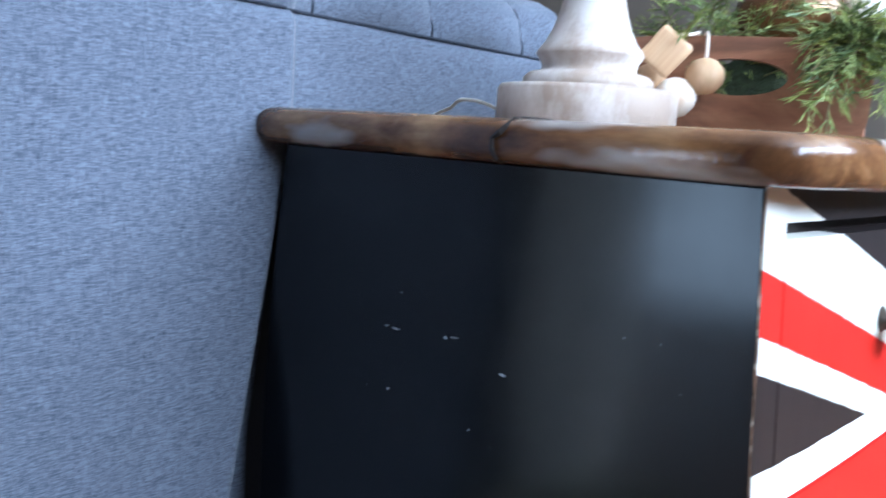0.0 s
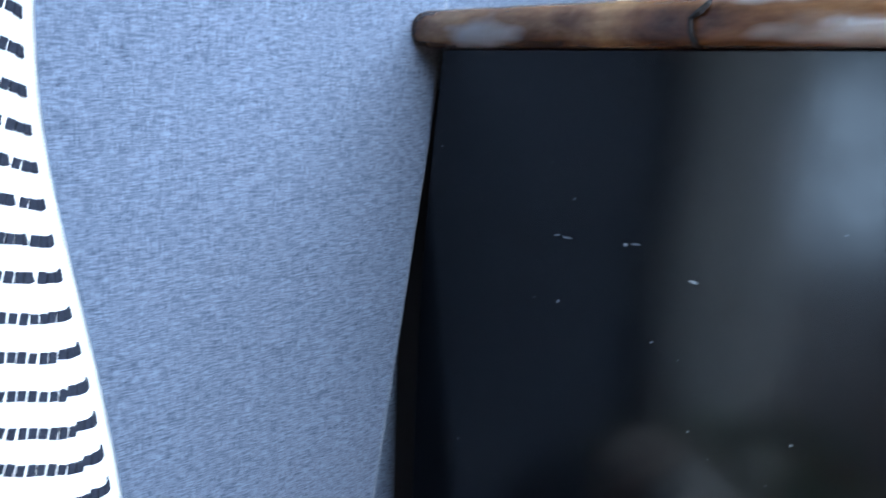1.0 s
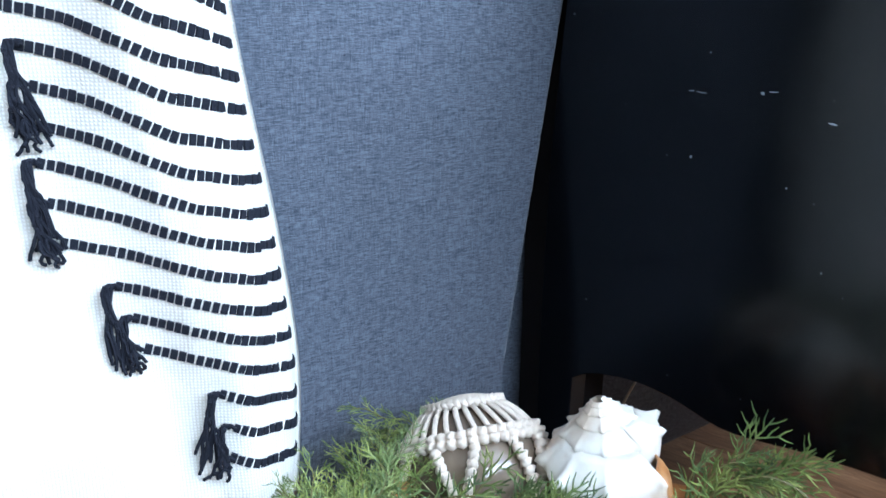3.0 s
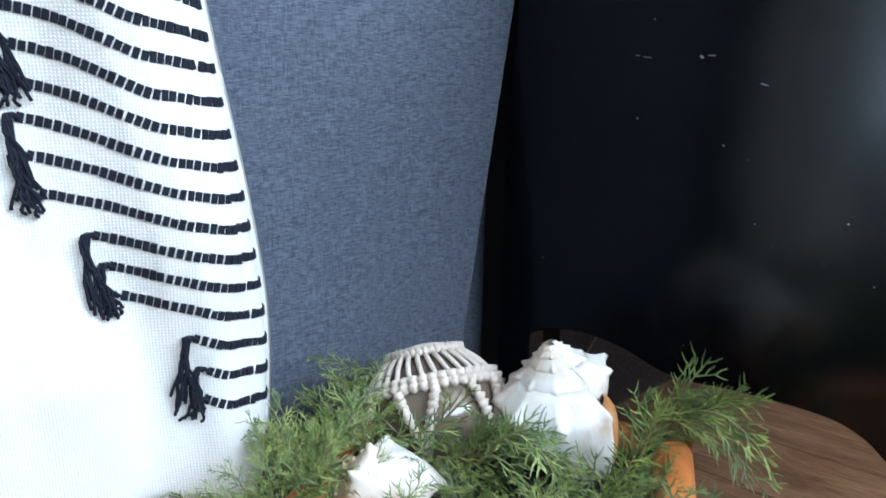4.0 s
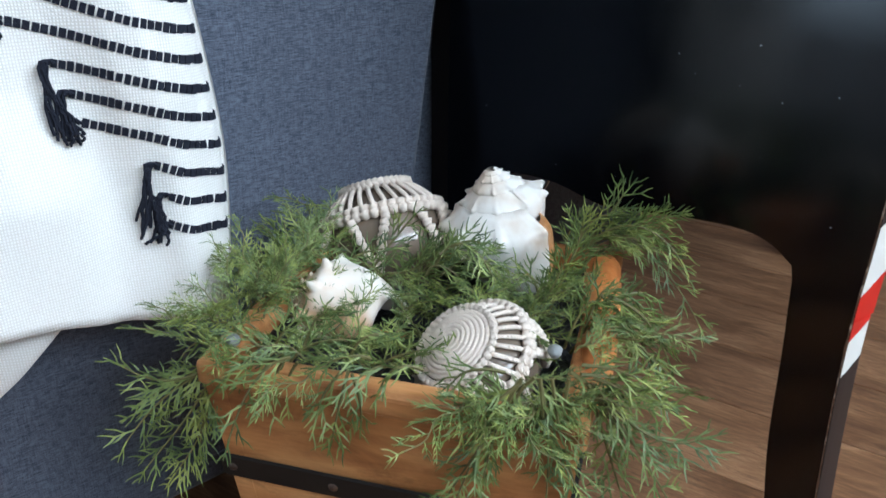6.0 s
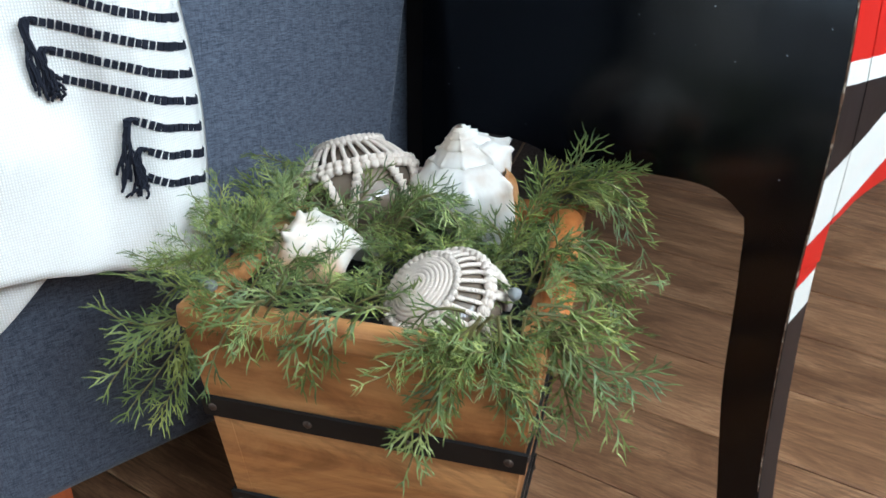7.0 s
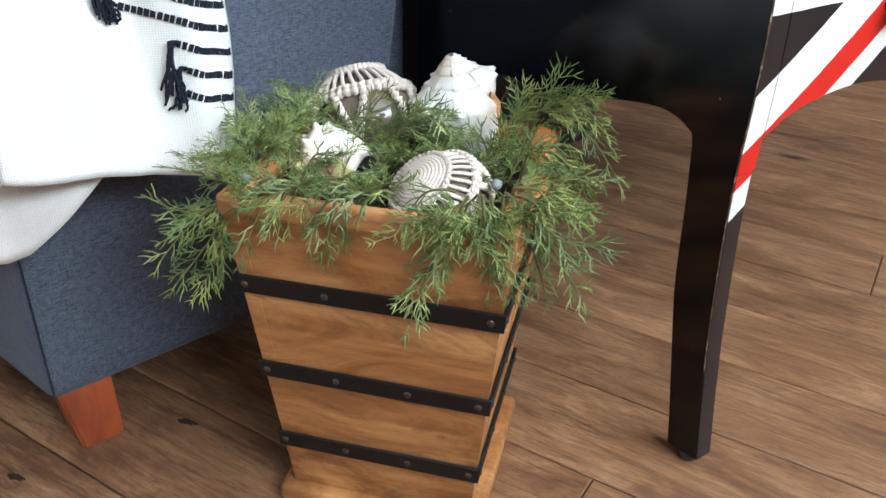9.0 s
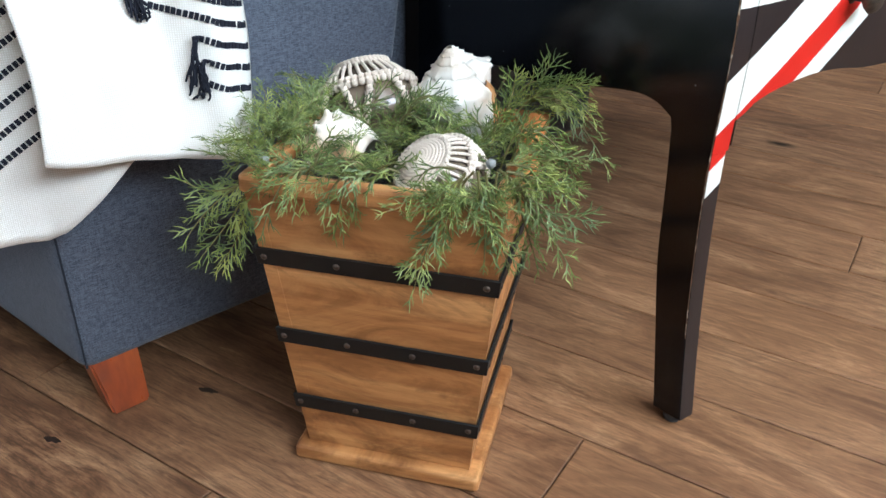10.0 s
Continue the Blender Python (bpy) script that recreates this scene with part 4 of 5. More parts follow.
def macrame_ball(name, label, r, place, way, cap, squash=1.0):
    ob = thing(name, label, "macrame ornament")
    ob.matrix_world = Matrix.Translation(place) @ Vector(way).to_track_quat("Z", "Y").to_matrix().to_4x4() @ Matrix.Diagonal((1, 1, squash, 1))
    bm = bmesh.new()
    bmesh.ops.create_uvsphere(bm, u_segments=36, v_segments=20, radius=r * 0.95)
    part("ball", bm, GLASS, ob, "smoky glassy ball", True)
    bm = bmesh.new()
    rope = 0.0026 * r / 0.055
    pts = [on_ball(r, cap * f, f * 2 * math.pi * r * cap / (1.55 * rope)) for f in np.linspace(0.02, 1, 320)]
    tube(bm, pts, rope * 0.95, 6)
    part("spiral_cap", bm, CORD, ob, "coiled cord cap", True)
    bm = bmesh.new()
    knot_ring(bm, r * 1.01, cap + 0.07, rope * 1.25, 40)
    knot_ring(bm, r * 1.01, cap + 0.62, rope * 1.35, 44)
    knot_ring(bm, r * 1.01, cap + 0.72, rope * 1.35, 44)
    part("knot_band", bm, CORD, ob, "", True)["kind"] = "stuff"
    bm = bmesh.new()
    for i in range(30):
        ph = 2 * math.pi * i / 30
        tube(bm, [on_ball(r * 1.01, cap + 0.1 + 0.5 * f, ph + 0.12 * f) for f in np.linspace(0, 1, 6)], rope * 0.8, 6)
    part("cord_fan", bm, CORD, ob, "", True)["kind"] = "stuff"
    bm = bmesh.new()
    for i in range(6):
        ph0 = 2 * math.pi * i / 6
        for s in (-1, 1):
            for k in range(9):
                f = k / 8
                th = cap + 0.8 + 0.75 * f
                ph = ph0 + s * 0.26 * (1 - f)
                a = on_ball(r * 1.01, th - 0.05, ph - 0.04)
                b = on_ball(r * 1.01, th + 0.05, ph + 0.04)
                tube(bm, [a, (a + b) / 2 * 1.03, b], lambda u: rope * (0.8 + 1.2 * math.sin(u * math.pi)), 6)
    part("netting", bm, CORD, ob, "looped knotted netting", True)["kind"] = "stuff"
    return ob


macrame_ball("macrame_ball", "cream knotted macrame netting over a smoky glass ball", 0.055, at_planter(-0.070, 0.092, 0.334), (-0.50, 0.14, 0.80), 0.46)
macrame_ball("macrame_ball", "cream coiled macrame cover on a small rounded shell", 0.042, at_planter(0.047, -0.064, 0.333), (-0.14, -0.60, 0.74), 0.62, 0.84)


# ---- cedar greenery ----
def leaf_material():
    m = Mat("cedar_green", 0.55)
    info = m.add("ShaderNodeObjectInfo")
    c = m.ramp(m.noise(40, 3), (0.30, lin(46, 60, 27)), (0.47, lin(102, 117, 50)), (0.66, lin(164, 170, 88)))
    cool = m.mix(m.noise(25, 2), lin(74, 98, 68), lin(136, 154, 112))
    m.colour(m.mix(m.math("MULTIPLY", info.outputs["Random"], 0.42), c, cool))
    m.b.inputs["Subsurface Weight"].default_value = 0.0
    return m.m


LEAF = leaf_material()
STEM = Mat("cedar_stem", 0.6)
STEM.colour(STEM.mix(STEM.noise(60), lin(84, 96, 50), lin(122, 104, 66)))
STEM = STEM.m


def twig(bm, a, b, r0, r1):
    """A three-sided spike from a to b."""
    d = b - a
    s = d.orthogonal().normalized()
    t = d.normalized().cross(s)
    lo = [bm.verts.new(a + r0 * (math.cos(k * 2.0944) * s + math.sin(k * 2.0944) * t)) for k in range(3)]
    hi = [bm.verts.new(b + r1 * (math.cos(k * 2.0944) * s + math.sin(k * 2.0944) * t)) for k in range(3)]
    for k in range(3):
        bm.faces.new((lo[k], lo[(k + 1) % 3], hi[(k + 1) % 3], hi[k]))
    bm.faces.new(hi)


def grow_spray(rg, stem, lateral, normal, size):
    """A flat cedar spray: side branches along a stem of points, each set with short, pointed fingers."""
    leaf, wood_bm = bmesh.new(), bmesh.new()
    n = len(stem) - 1
    total = sum((b - a).length for a, b in zip(stem, stem[1:]))

    def fingers(p, d, side_dir, length, r):
        steps = max(2, int(length / 0.0050))
        side = rg.choice((-1, 1))
        for i in range(steps):
            f = i / steps
            d = (d + side_dir * rg.uniform(-0.10, 0.10) + normal * rg.uniform(-0.09, 0.10) + Vector((0, 0, -0.05))).normalized()
            q = p + d * length / steps
            twig(leaf, p, q, r * (1 - 0.45 * f), r * (1 - 0.45 * (f + 1 / steps)))
            if i < steps - 1 or steps < 3:
                for way in ((side,) if rg.random() < 0.62 else (side, -side)):
                    ang = rg.uniform(0.42, 0.80)
                    nd = (d * math.cos(ang) + side_dir * way * math.sin(ang) + normal * rg.uniform(-0.30, 0.34)).normalized()
                    reach = rg.uniform(0.0065, 0.0145) * size * (1 - 0.35 * f)
                    half_way = q + nd * reach * 0.5
                    twig(leaf, q, half_way, r * 0.90, r * 0.74)
                    twig(leaf, half_way, q + (nd + d * 0.25).normalized() * reach, r * 0.74, r * 0.28)
                side = -side
            p = q

    side = 1
    gap = max(1, round(0.0085 / max(1e-4, total / n)))
    for i in range(1, n + 1):
        f = i / n
        d = (stem[i] - stem[i - 1]).normalized()
        lat = (lateral - d * lateral.dot(d)).normalized()
        if i == n:
            fingers(stem[i], d, lat, 0.016 * size, 0.00078)
        elif i % gap == 0:
            side = -side
            for way in ((side, -side) if rg.random() < 0.45 else (side,)):
                ang = rg.uniform(0.45, 0.80)
                nd = (d * math.cos(ang) + lat * way * math.sin(ang) + normal * rg.uniform(-0.22, 0.30)).normalized()
                reach = (0.010 + 0.22 * total * math.sin(math.pi * (0.22 + 0.70 * f))) * rg.uniform(0.55, 1.1)
                turn = nd.cross(normal)
                fingers(stem[i], nd, turn.normalized() if turn.length > 0.1 else lat, reach, 0.00082)
    tube(wood_bm, stem, 0.00115, 5, 0.5)
    return leaf, wood_bm


def sprig_mesh(seed, length, droop):
    """A cedar spray growing along +x and bending down."""
    rg = random.Random(seed)
    n = max(8, int(length / 0.0042))
    stem = [Vector((length * i / n, 0.004 * math.sin(i * 0.5 + seed), 0.05 * length * i / n - 0.30 * droop * length * (i / n) ** 2)) for i in range(n + 1)]
    return grow_spray(rg, stem, Vector((0, 1, 0)), Vector((0, 0, 1)), 1.15)


SPRIGS = []
for i, (ln, dr) in enumerate(((0.10, 0.6), (0.12, 1.3), (0.085, 0.2), (0.11, 1.9), (0.075, 0.9), (0.13, 0.9), (0.095, 3.6))):
    pair = []
    for bm, nm, mt in zip(sprig_mesh(20 + i, ln, dr), ("cedar_sprig", "stem"), (LEAF, STEM)):
        me = bpy.data.meshes.new(nm)
        bm.normal_update()
        bm.to_mesh(me)
        bm.free()
        me.materials.append(mt)
        pair.append(me)
    SPRIGS.append(pair)


def sprig(kind, place, yaw, pitch, roll, size, group, label):
    ob = new("cedar_sprig", SPRIGS[kind][0])
    ob.matrix_world = Matrix.Translation(place) @ Euler((radians(roll), radians(-pitch), radians(yaw)), "XYZ").to_matrix().to_4x4() @ Matrix.Scale(size, 4)
    new("stem", SPRIGS[kind][1]).parent = ob
    return tagged(ob, label, "greenery", group)


rng = random.Random(5)
G = "cedar sprigs in the planter"
LABEL = "fresh green cedar sprig tucked into the planter"
FACE = Vector((0.25, -0.90, 0.65)).normalized()


def sprays(rows, k=0.9):
    """Each row: base in the planter (u, w, z), yaw in degrees, then reach, rise and sag of the stem in millimetres."""
    for u, w, z, yaw, reach, rise, sag in rows:
        u, w = max(-0.114, min(0.120, u)), max(-0.122, w)
        reach, rise, sag = reach * k, rise * k, sag * k
        yaw = radians(yaw + rng.uniform(-22, 22))
        d = Vector((reach * math.cos(yaw), reach * math.sin(yaw), rise)) / 1000
        n = max(6, int((d.length + abs(sag) / 2000) / 0.0042))
        bend = Vector((rng.uniform(-1, 1), rng.uniform(-1, 1), 0)) * 0.004
        stem = [d * f + Vector((0, 0, -sag / 1000 * f * f)) + bend * math.sin(f * math.pi) for f in (i / n for i in range(n + 1))]
        face = (FACE + Vector((rng.uniform(-0.4, 0.4), rng.uniform(-0.3, 0.3), rng.uniform(-0.4, 0.4)))).normalized()
        lateral = (stem[-1] - stem[0]).cross(face).normalized()
        leaf, wood_bm = grow_spray(rng, stem, lateral, face, 1.0)
        ob = part("cedar_sprig", leaf, LEAF)
        ob.matrix_world = M_PLANTER @ Matrix.Translation((u, w, z))
        part("stem", wood_bm, STEM, ob)
        tagged(ob, LABEL, "greenery", G)


# long fan hanging over the corner by the sofa
sprays(((-0.112, -0.111, 0.337, 195, 48, -20, 5), (-0.116, -0.112, 0.333, 195, 66, -29, 25), (-0.117, -0.112, 0.330, 195, 56, -71, 6),
       (-0.115, -0.112, 0.326, 195, 39, -101, -16), (-0.118, -0.113, 0.335, 195, 64, -41, -36), (-0.113, -0.111, 0.330, 195, 18, -48, 12),
       (-0.098, -0.108, 0.348, 195, 43, 27, 39)))
# dusty sprays over the front rim
sprays(((-0.056, -0.119, 0.356, 195, 45, 5, 59), (-0.064, -0.121, 0.354, 195, 38, -17, 3), (-0.061, -0.120, 0.353, 195, 14, -37, -6),
       (-0.052, -0.118, 0.353, 195, 9, -25, 1), (-0.073, -0.123, 0.357, 195, 38, -17, 18)))
# middle of the front
sprays(((-0.018, -0.127, 0.356, 195, 13, -45, 9), (-0.016, -0.126, 0.354, 15, 5, -36, 1), (-0.021, -0.128, 0.356, 195, 19, -33, 1),
       (0.009, -0.120, 0.362, 195, 27, 6, 12), (0.025, -0.115, 0.360, 195, 27, 28, 40), (-0.004, -0.123, 0.366, 195, 27, 23, 24)))
# long sprays down the front
sprays(((0.083, -0.124, 0.370, 195, 48, -86, 30), (0.083, -0.124, 0.368, 195, 39, -35, -7), (0.085, -0.124, 0.366, 195, 48, -112, -22),
       (0.082, -0.125, 0.368, 195, 21, -57, 12), (0.093, -0.122, 0.372, 15, 3, -86, -46), (0.099, -0.120, 0.372, 15, 25, -96, -2),
       (0.093, -0.122, 0.370, 15, 10, -61, 28), (0.090, -0.123, 0.372, 195, 19, -46, -31), (0.108, -0.118, 0.372, 195, 6, -69, -13),
       (0.074, -0.127, 0.372, 195, 32, 11, 23)))
# corner beside the chest
sprays(((0.113, -0.106, 0.368, 15, 62, -22, 8), (0.122, -0.104, 0.358, 15, 58, -76, 11), (0.120, -0.105, 0.366, 15, 47, 1, 16),
       (0.117, -0.105, 0.362, 15, 38, -58, -6), (0.124, -0.103, 0.354, 15, 27, -84, -3), (0.113, -0.106, 0.374, 15, 33, 2, 4),
       (0.107, -0.108, 0.370, 15, 36, -34, 10), (0.120, -0.104, 0.362, 15, 66, -83, -56)))
# round the handle
sprays(((0.118, -0.022, 0.375, 15, 49, -17, 33), (0.115, -0.023, 0.375, 15, 51, -51, 18), (0.106, -0.025, 0.344, 15, 15, 68, 31),
       (0.099, -0.027, 0.331, 15, 31, 74, 40), (0.124, -0.020, 0.358, 15, 47, -47, -7), (0.122, -0.021, 0.371, 15, 30, 18, 17),
       (0.103, -0.026, 0.335, 15, 46, 37, 36), (0.095, -0.028, 0.335, 15, 19, 84, 45)))
# reaching under the chest
sprays(((0.087, 0.097, 0.345, 15, 86, 131, 121), (0.097, 0.099, 0.361, 15, 98, 44, 114), (0.091, 0.098, 0.351, 15, 32, 72, 23),
       (0.091, 0.098, 0.351, 15, 70, 47, 13), (0.104, 0.101, 0.361, 15, 74, 32, 61), (0.083, 0.095, 0.340, 15, 27, 94, 46),
       (0.088, 0.097, 0.335, 15, 71, 67, 51), (0.104, 0.101, 0.361, 15, 63, 11, 0), (0.079, 0.094, 0.330, 15, 5, 75, 27)))
# upright along the sofa side
sprays(((-0.132, 0.011, 0.324, 195, 40, 71, 32), (-0.118, 0.015, 0.339, 195, 31, 73, 49), (-0.124, 0.014, 0.324, 195, 55, 25, 52),
       (-0.100, 0.020, 0.354, 195, 42, 34, 11), (-0.145, 0.008, 0.282, 195, 42, 61, 37), (-0.149, 0.007, 0.287, 15, 28, 67, 27),
       (-0.157, 0.005, 0.303, 195, 22, 72, 41), (-0.096, 0.021, 0.349, 195, 24, 39, 0), (-0.129, 0.012, 0.314, 195, 32, 75, 50),
       (-0.109, 0.018, 0.339, 195, 25, 49, 40)), 0.64)
# between the ball and the shells
sprays(((-0.059, 0.012, 0.344, 15, 37, 49, 1), (-0.025, 0.021, 0.330, 15, 31, 62, 25), (-0.042, 0.016, 0.349, 15, 44, 4, -23),
       (-0.021, 0.022, 0.325, 195, 12, 50, 22), (-0.075, 0.008, 0.353, 15, 36, 29, 10), (-0.016, 0.023, 0.330, 15, 31, 11, -18),
       (-0.050, 0.014, 0.349, 195, 34, 14, -9), (-0.033, 0.019, 0.334, 15, 27, 16, -9), (-0.076, 0.008, 0.343, 195, 24, 29, 0),
       (-0.042, 0.016, 0.339, 195, 25, 34, 10), (-0.021, 0.022, 0.339, 15, 9, 58, 20)))
# curling over the large shell
sprays(((-0.002, 0.001, 0.368, 15, 49, 95, 99), (0.002, 0.002, 0.361, 15, 50, 58, 70), (-0.002, 0.001, 0.370, 15, 37, 50, 36),
       (-0.008, -0.000, 0.361, 15, 25, 37, 36)))
# between the large shell and the handle
sprays(((0.075, 0.018, 0.326, 15, 22, 56, -2), (0.067, 0.016, 0.321, 15, 14, 72, 29), (0.079, 0.019, 0.316, 15, 32, 26, -17),
       (0.082, 0.020, 0.350, 15, 16, 88, 30), (0.070, 0.017, 0.331, 195, 11, 57, 19), (0.074, 0.018, 0.341, 15, 14, 57, 20)))
# lying inside the front rim
sprays(((-0.063, -0.106, 0.344, 15, 39, 43, 25), (-0.013, -0.093, 0.339, 15, 34, 37, 13), (0.019, -0.085, 0.335, 15, 26, 33, 5),
       (-0.027, -0.097, 0.349, 15, 20, 42, 25), (-0.055, -0.104, 0.353, 15, 18, 54, 25), (0.047, -0.077, 0.333, 195, 30, 38, 26),
       (0.065, -0.072, 0.329, 195, 30, 26, 17), (-0.077, -0.110, 0.342, 15, 18, 45, 13), (-0.046, -0.101, 0.340, 195, 27, 38, 26)))
# short ones along the rims
for count, u0, u1, w0, w1, way in ((13, 0.05, 0.118, -0.118, -0.09, -80), (22, -0.116, -0.098, -0.10, 0.11, 150), (7, 0.105, 0.122, -0.11, -0.02, 0), (4, -0.11, 0.0, -0.122, -0.10, -100)):
    for i in range(count):
        sprig(rng.choice((0, 1, 2, 4)), at_planter(rng.uniform(u0, u1), rng.uniform(w0, w1), rng.uniform(0.343, 0.352)), BTURN + way + rng.uniform(-75, 75), rng.uniform(-5, 30), rng.uniform(-50, 50),
              rng.uniform(0.42, 0.62), G, LABEL)
# dense tufts along the rim by the sofa
for i in range(34):
    sprig(rng.choice((0, 2, 4)), at_planter(rng.uniform(-0.124, -0.106), rng.uniform(-0.095, 0.115), rng.uniform(0.344, 0.352)), rng.uniform(0, 360), rng.uniform(12, 55), rng.uniform(-60, 60),
          rng.uniform(0.34, 0.48), G, LABEL)
for i in range(18):
    sprig(rng.choice((0, 2, 5)), at_planter(rng.uniform(-0.120, -0.100), rng.uniform(-0.112, 0.0), rng.uniform(0.342, 0.350)), BTURN + rng.uniform(60, 330), rng.uniform(25, 60), rng.uniform(-60, 60),
          rng.uniform(0.46, 0.60), G, LABEL)
# upright ones between the shells
taken = ((0.023, 0.077, 0.036), (-0.058, -0.014, 0.036), (0.047, -0.064, 0.030), (-0.070, 0.092, 0.044))
for i in range(150):
    u, w = rng.uniform(-0.108, 0.085), rng.uniform(-0.085, 0.11)
    if any(math.hypot(u - a, w - b) < r for a, b, r in taken):
        continue
    sprig(rng.choice((0, 2, 4)), at_planter(u, w, rng.uniform(0.324, 0.342)), rng.uniform(0, 360), rng.uniform(8, 50), rng.uniform(-60, 60), rng.uniform(0.42, 0.60), G, LABEL)

BERRY = Mat("grey_berry", 0.5)
BERRY.colour(BERRY.mix(BERRY.noise(200), lin(116, 118, 116), lin(168, 170, 168)))
for u, w, z, r in ((-0.10, -0.108, 0.354, 0.0042), (0.094, -0.07, 0.358, 0.0045)):
    bm = bmesh.new()
    bmesh.ops.create_icosphere(bm, subdivisions=3, radius=r)
    for v in bm.verts:
        v.co += v.co.normalized() * 0.0008 * noise.noise(v.co * 400)
    b = part("juniper_berry", bm, BERRY.m, None, "", True)
    b.location = at_planter(u, w, z)
    tagged(b, "dusty grey juniper berry among the cedar", "berry", "juniper berries")


# ---- on the chest ----
LAMP = Mat("distressed_white_wood", 0.6)
lw = LAMP.noise(18, 6, 0.65, LAMP.at((1, 1, 0.5)))
LAMP.colour(LAMP.mix(LAMP.ramp(lw, (0.42, g(0)), (0.60, g(0.85))), lin(200, 193, 187), lin(150, 130, 112))).bump(LAMP.noise(70, 5), 0.4, 0.002)
LX, LY, TZ = 0.167, 0.198, 0.762
lamp = thing("table_lamp", "distressed white turned wooden lamp base standing on the chest", "lamp", (LX, LY, TZ))
bm = bmesh.new()
lathe(bm, [(0.0, 0.0), (0.077, 0.0), (0.079, 0.002), (0.0785, 0.031), (0.0765, 0.035), (0.0, 0.035)], 48)
part("plinth", bm, LAMP.m, lamp, "", True)
bm = bmesh.new()
lathe(bm, [(0.0, 0.0348), (0.056, 0.0348), (0.0575, 0.037), (0.0565, 0.043), (0.052, 0.047), (0.0425, 0.049), (0.0412, 0.052), (0.0425, 0.057), (0.0462, 0.0625), (0.0468, 0.0645),
           (0.0455, 0.067), (0.040, 0.074), (0.0345, 0.085), (0.0300, 0.098), (0.0265, 0.113), (0.025, 0.15), (0.031, 0.18), (0.040, 0.21), (0.042, 0.24), (0.034, 0.27), (0.02, 0.285), (0.018, 0.32), (0.0, 0.32)], 48)
part("column", bm, LAMP.m, lamp, "turned column", True)
CABLE = Mat("cable", 0.5).colour(lin(206, 200, 188)).m
bm = bmesh.new()
tube(bm, spline([(0.10, 0.17, 0.772), (0.075, 0.165, 0.781), (0.045, 0.17, 0.783), (0.02, 0.185, 0.776), (-0.012, 0.20, 0.769), (-0.0235, 0.215, 0.755), (-0.0235, 0.26, 0.62), (-0.030, 0.250, 0.36), (-0.068, 0.215, 0.245), (-0.070, 0.185, 0.205), (-0.070, 0.150, 0.150), (-0.10, 0.13, 0.05), (-0.3, 0.12, 0.003)], 90), 0.0017, 6)
tagged(part("lamp_cable", bm, CABLE, None, "", True), "thin pale lamp cable running down behind the chest", "cable")

TX, TY, TTURN = 0.256, 0.304, 21.5
M_TRAY = pose(TX, TY, TZ, 0, 0, TTURN)
tray = thing("wooden_tray", "weathered wooden tray with oval handle holes, standing on the chest", "tray", (TX, TY, TZ), TTURN)


def oval_board(y0, y1, half_w, height, hole_w, hole_h, hole_z):
    """An upright board with rounded top corners and an oval hole."""
    n = 48
    outer, inner = [], []
    for i in range(n):
        a = 2 * math.pi * (i + 0.5) / n
        c, s = math.cos(a), math.sin(a)
        k = 1 / max(abs(c) ** 6 + abs(s) ** 6, 1e-9) ** (1 / 6)
        outer.append((half_w * c * k * 1.0, height / 2 + height / 2 * s * k))
        inner.append((hole_w * c, hole_z + hole_h * s))
    bm = bmesh.new()
    grid = [[bm.verts.new((x, y, z)) for x, z in ring] for ring, y in ((outer, y0), (inner, y0), (inner, y1), (outer, y1))]
    for a, b in zip(grid, grid[1:] + grid[:1]):
        for i in range(n):
            bm.faces.new((a[i], a[(i + 1) % n], b[(i + 1) % n], b[i]))
    bmesh.ops.recalc_face_normals(bm, faces=bm.faces)
    return bm


part("end_board", oval_board(0.0, 0.012, 0.112, 0.092, 0.044, 0.0165, 0.056), TRAY_WOOD, tray, "end board with an oval hand hole")
part("end_board", oval_board(0.318, 0.330, 0.112, 0.092, 0.040, 0.0165, 0.056), TRAY_WOOD, tray)
part("bottom_board", cut_box(-0.106, 0.0125, 0.006, 0.106, 0.3175, 0.016), TRAY_WOOD, tray)
for s in (-1, 1):
    part("side_board", cut_box(s * 0.1085 - 0.004, 0.0125, 0.004, s * 0.1085 + 0.004, 0.3175, 0.05), TRAY_WOOD, tray)
rng = random.Random(8)
for i in range(34):
    u, w = rng.uniform(-0.1, 0.11), rng.uniform(0.02, 0.25)
    sprig(rng.choice((0, 2, 4, 1)), M_TRAY @ Vector((u, w, rng.uniform(0.02, 0.085))), rng.uniform(0, 360), rng.uniform(5, 50), rng.uniform(-60, 60), rng.uniform(0.6, 0.95),
          "cedar sprigs in the tray", "green cedar sprig lying in the wooden tray")
for i in range(26):
    u, w, z = rng.uniform(-0.07, 0.11), rng.uniform(0.03, 0.13), rng.uniform(0.085, 0.115)
    sprig(rng.choice((0, 2, 4, 1)), M_TRAY @ Vector((u, w, z)), rng.uniform(0, 360), rng.uniform(5, 45), rng.uniform(-60, 60), rng.uniform(0.6, 0.9),
          "cedar sprigs in the tray", "green cedar sprig lying in the wooden tray")
for i in range(24):
    u = rng.uniform(0.055, 0.122)
    sprig(rng.choice((3, 3, 6)), M_TRAY @ Vector((u, -0.003, rng.uniform(0.086, 0.100))), TTURN - 75 + rng.uniform(-50, 50), rng.uniform(0, 25), rng.uniform(-40, 40), rng.uniform(0.7, 1.0),
          "cedar sprigs in the tray", "green cedar sprig hanging over the tray's edge")
POT = Mat("bronze_glaze", 0.25, 0.35)
POT.colour(POT.mix(POT.noise(12, 4), lin(58, 40, 26), lin(140, 100, 58)))
bm = bmesh.new()
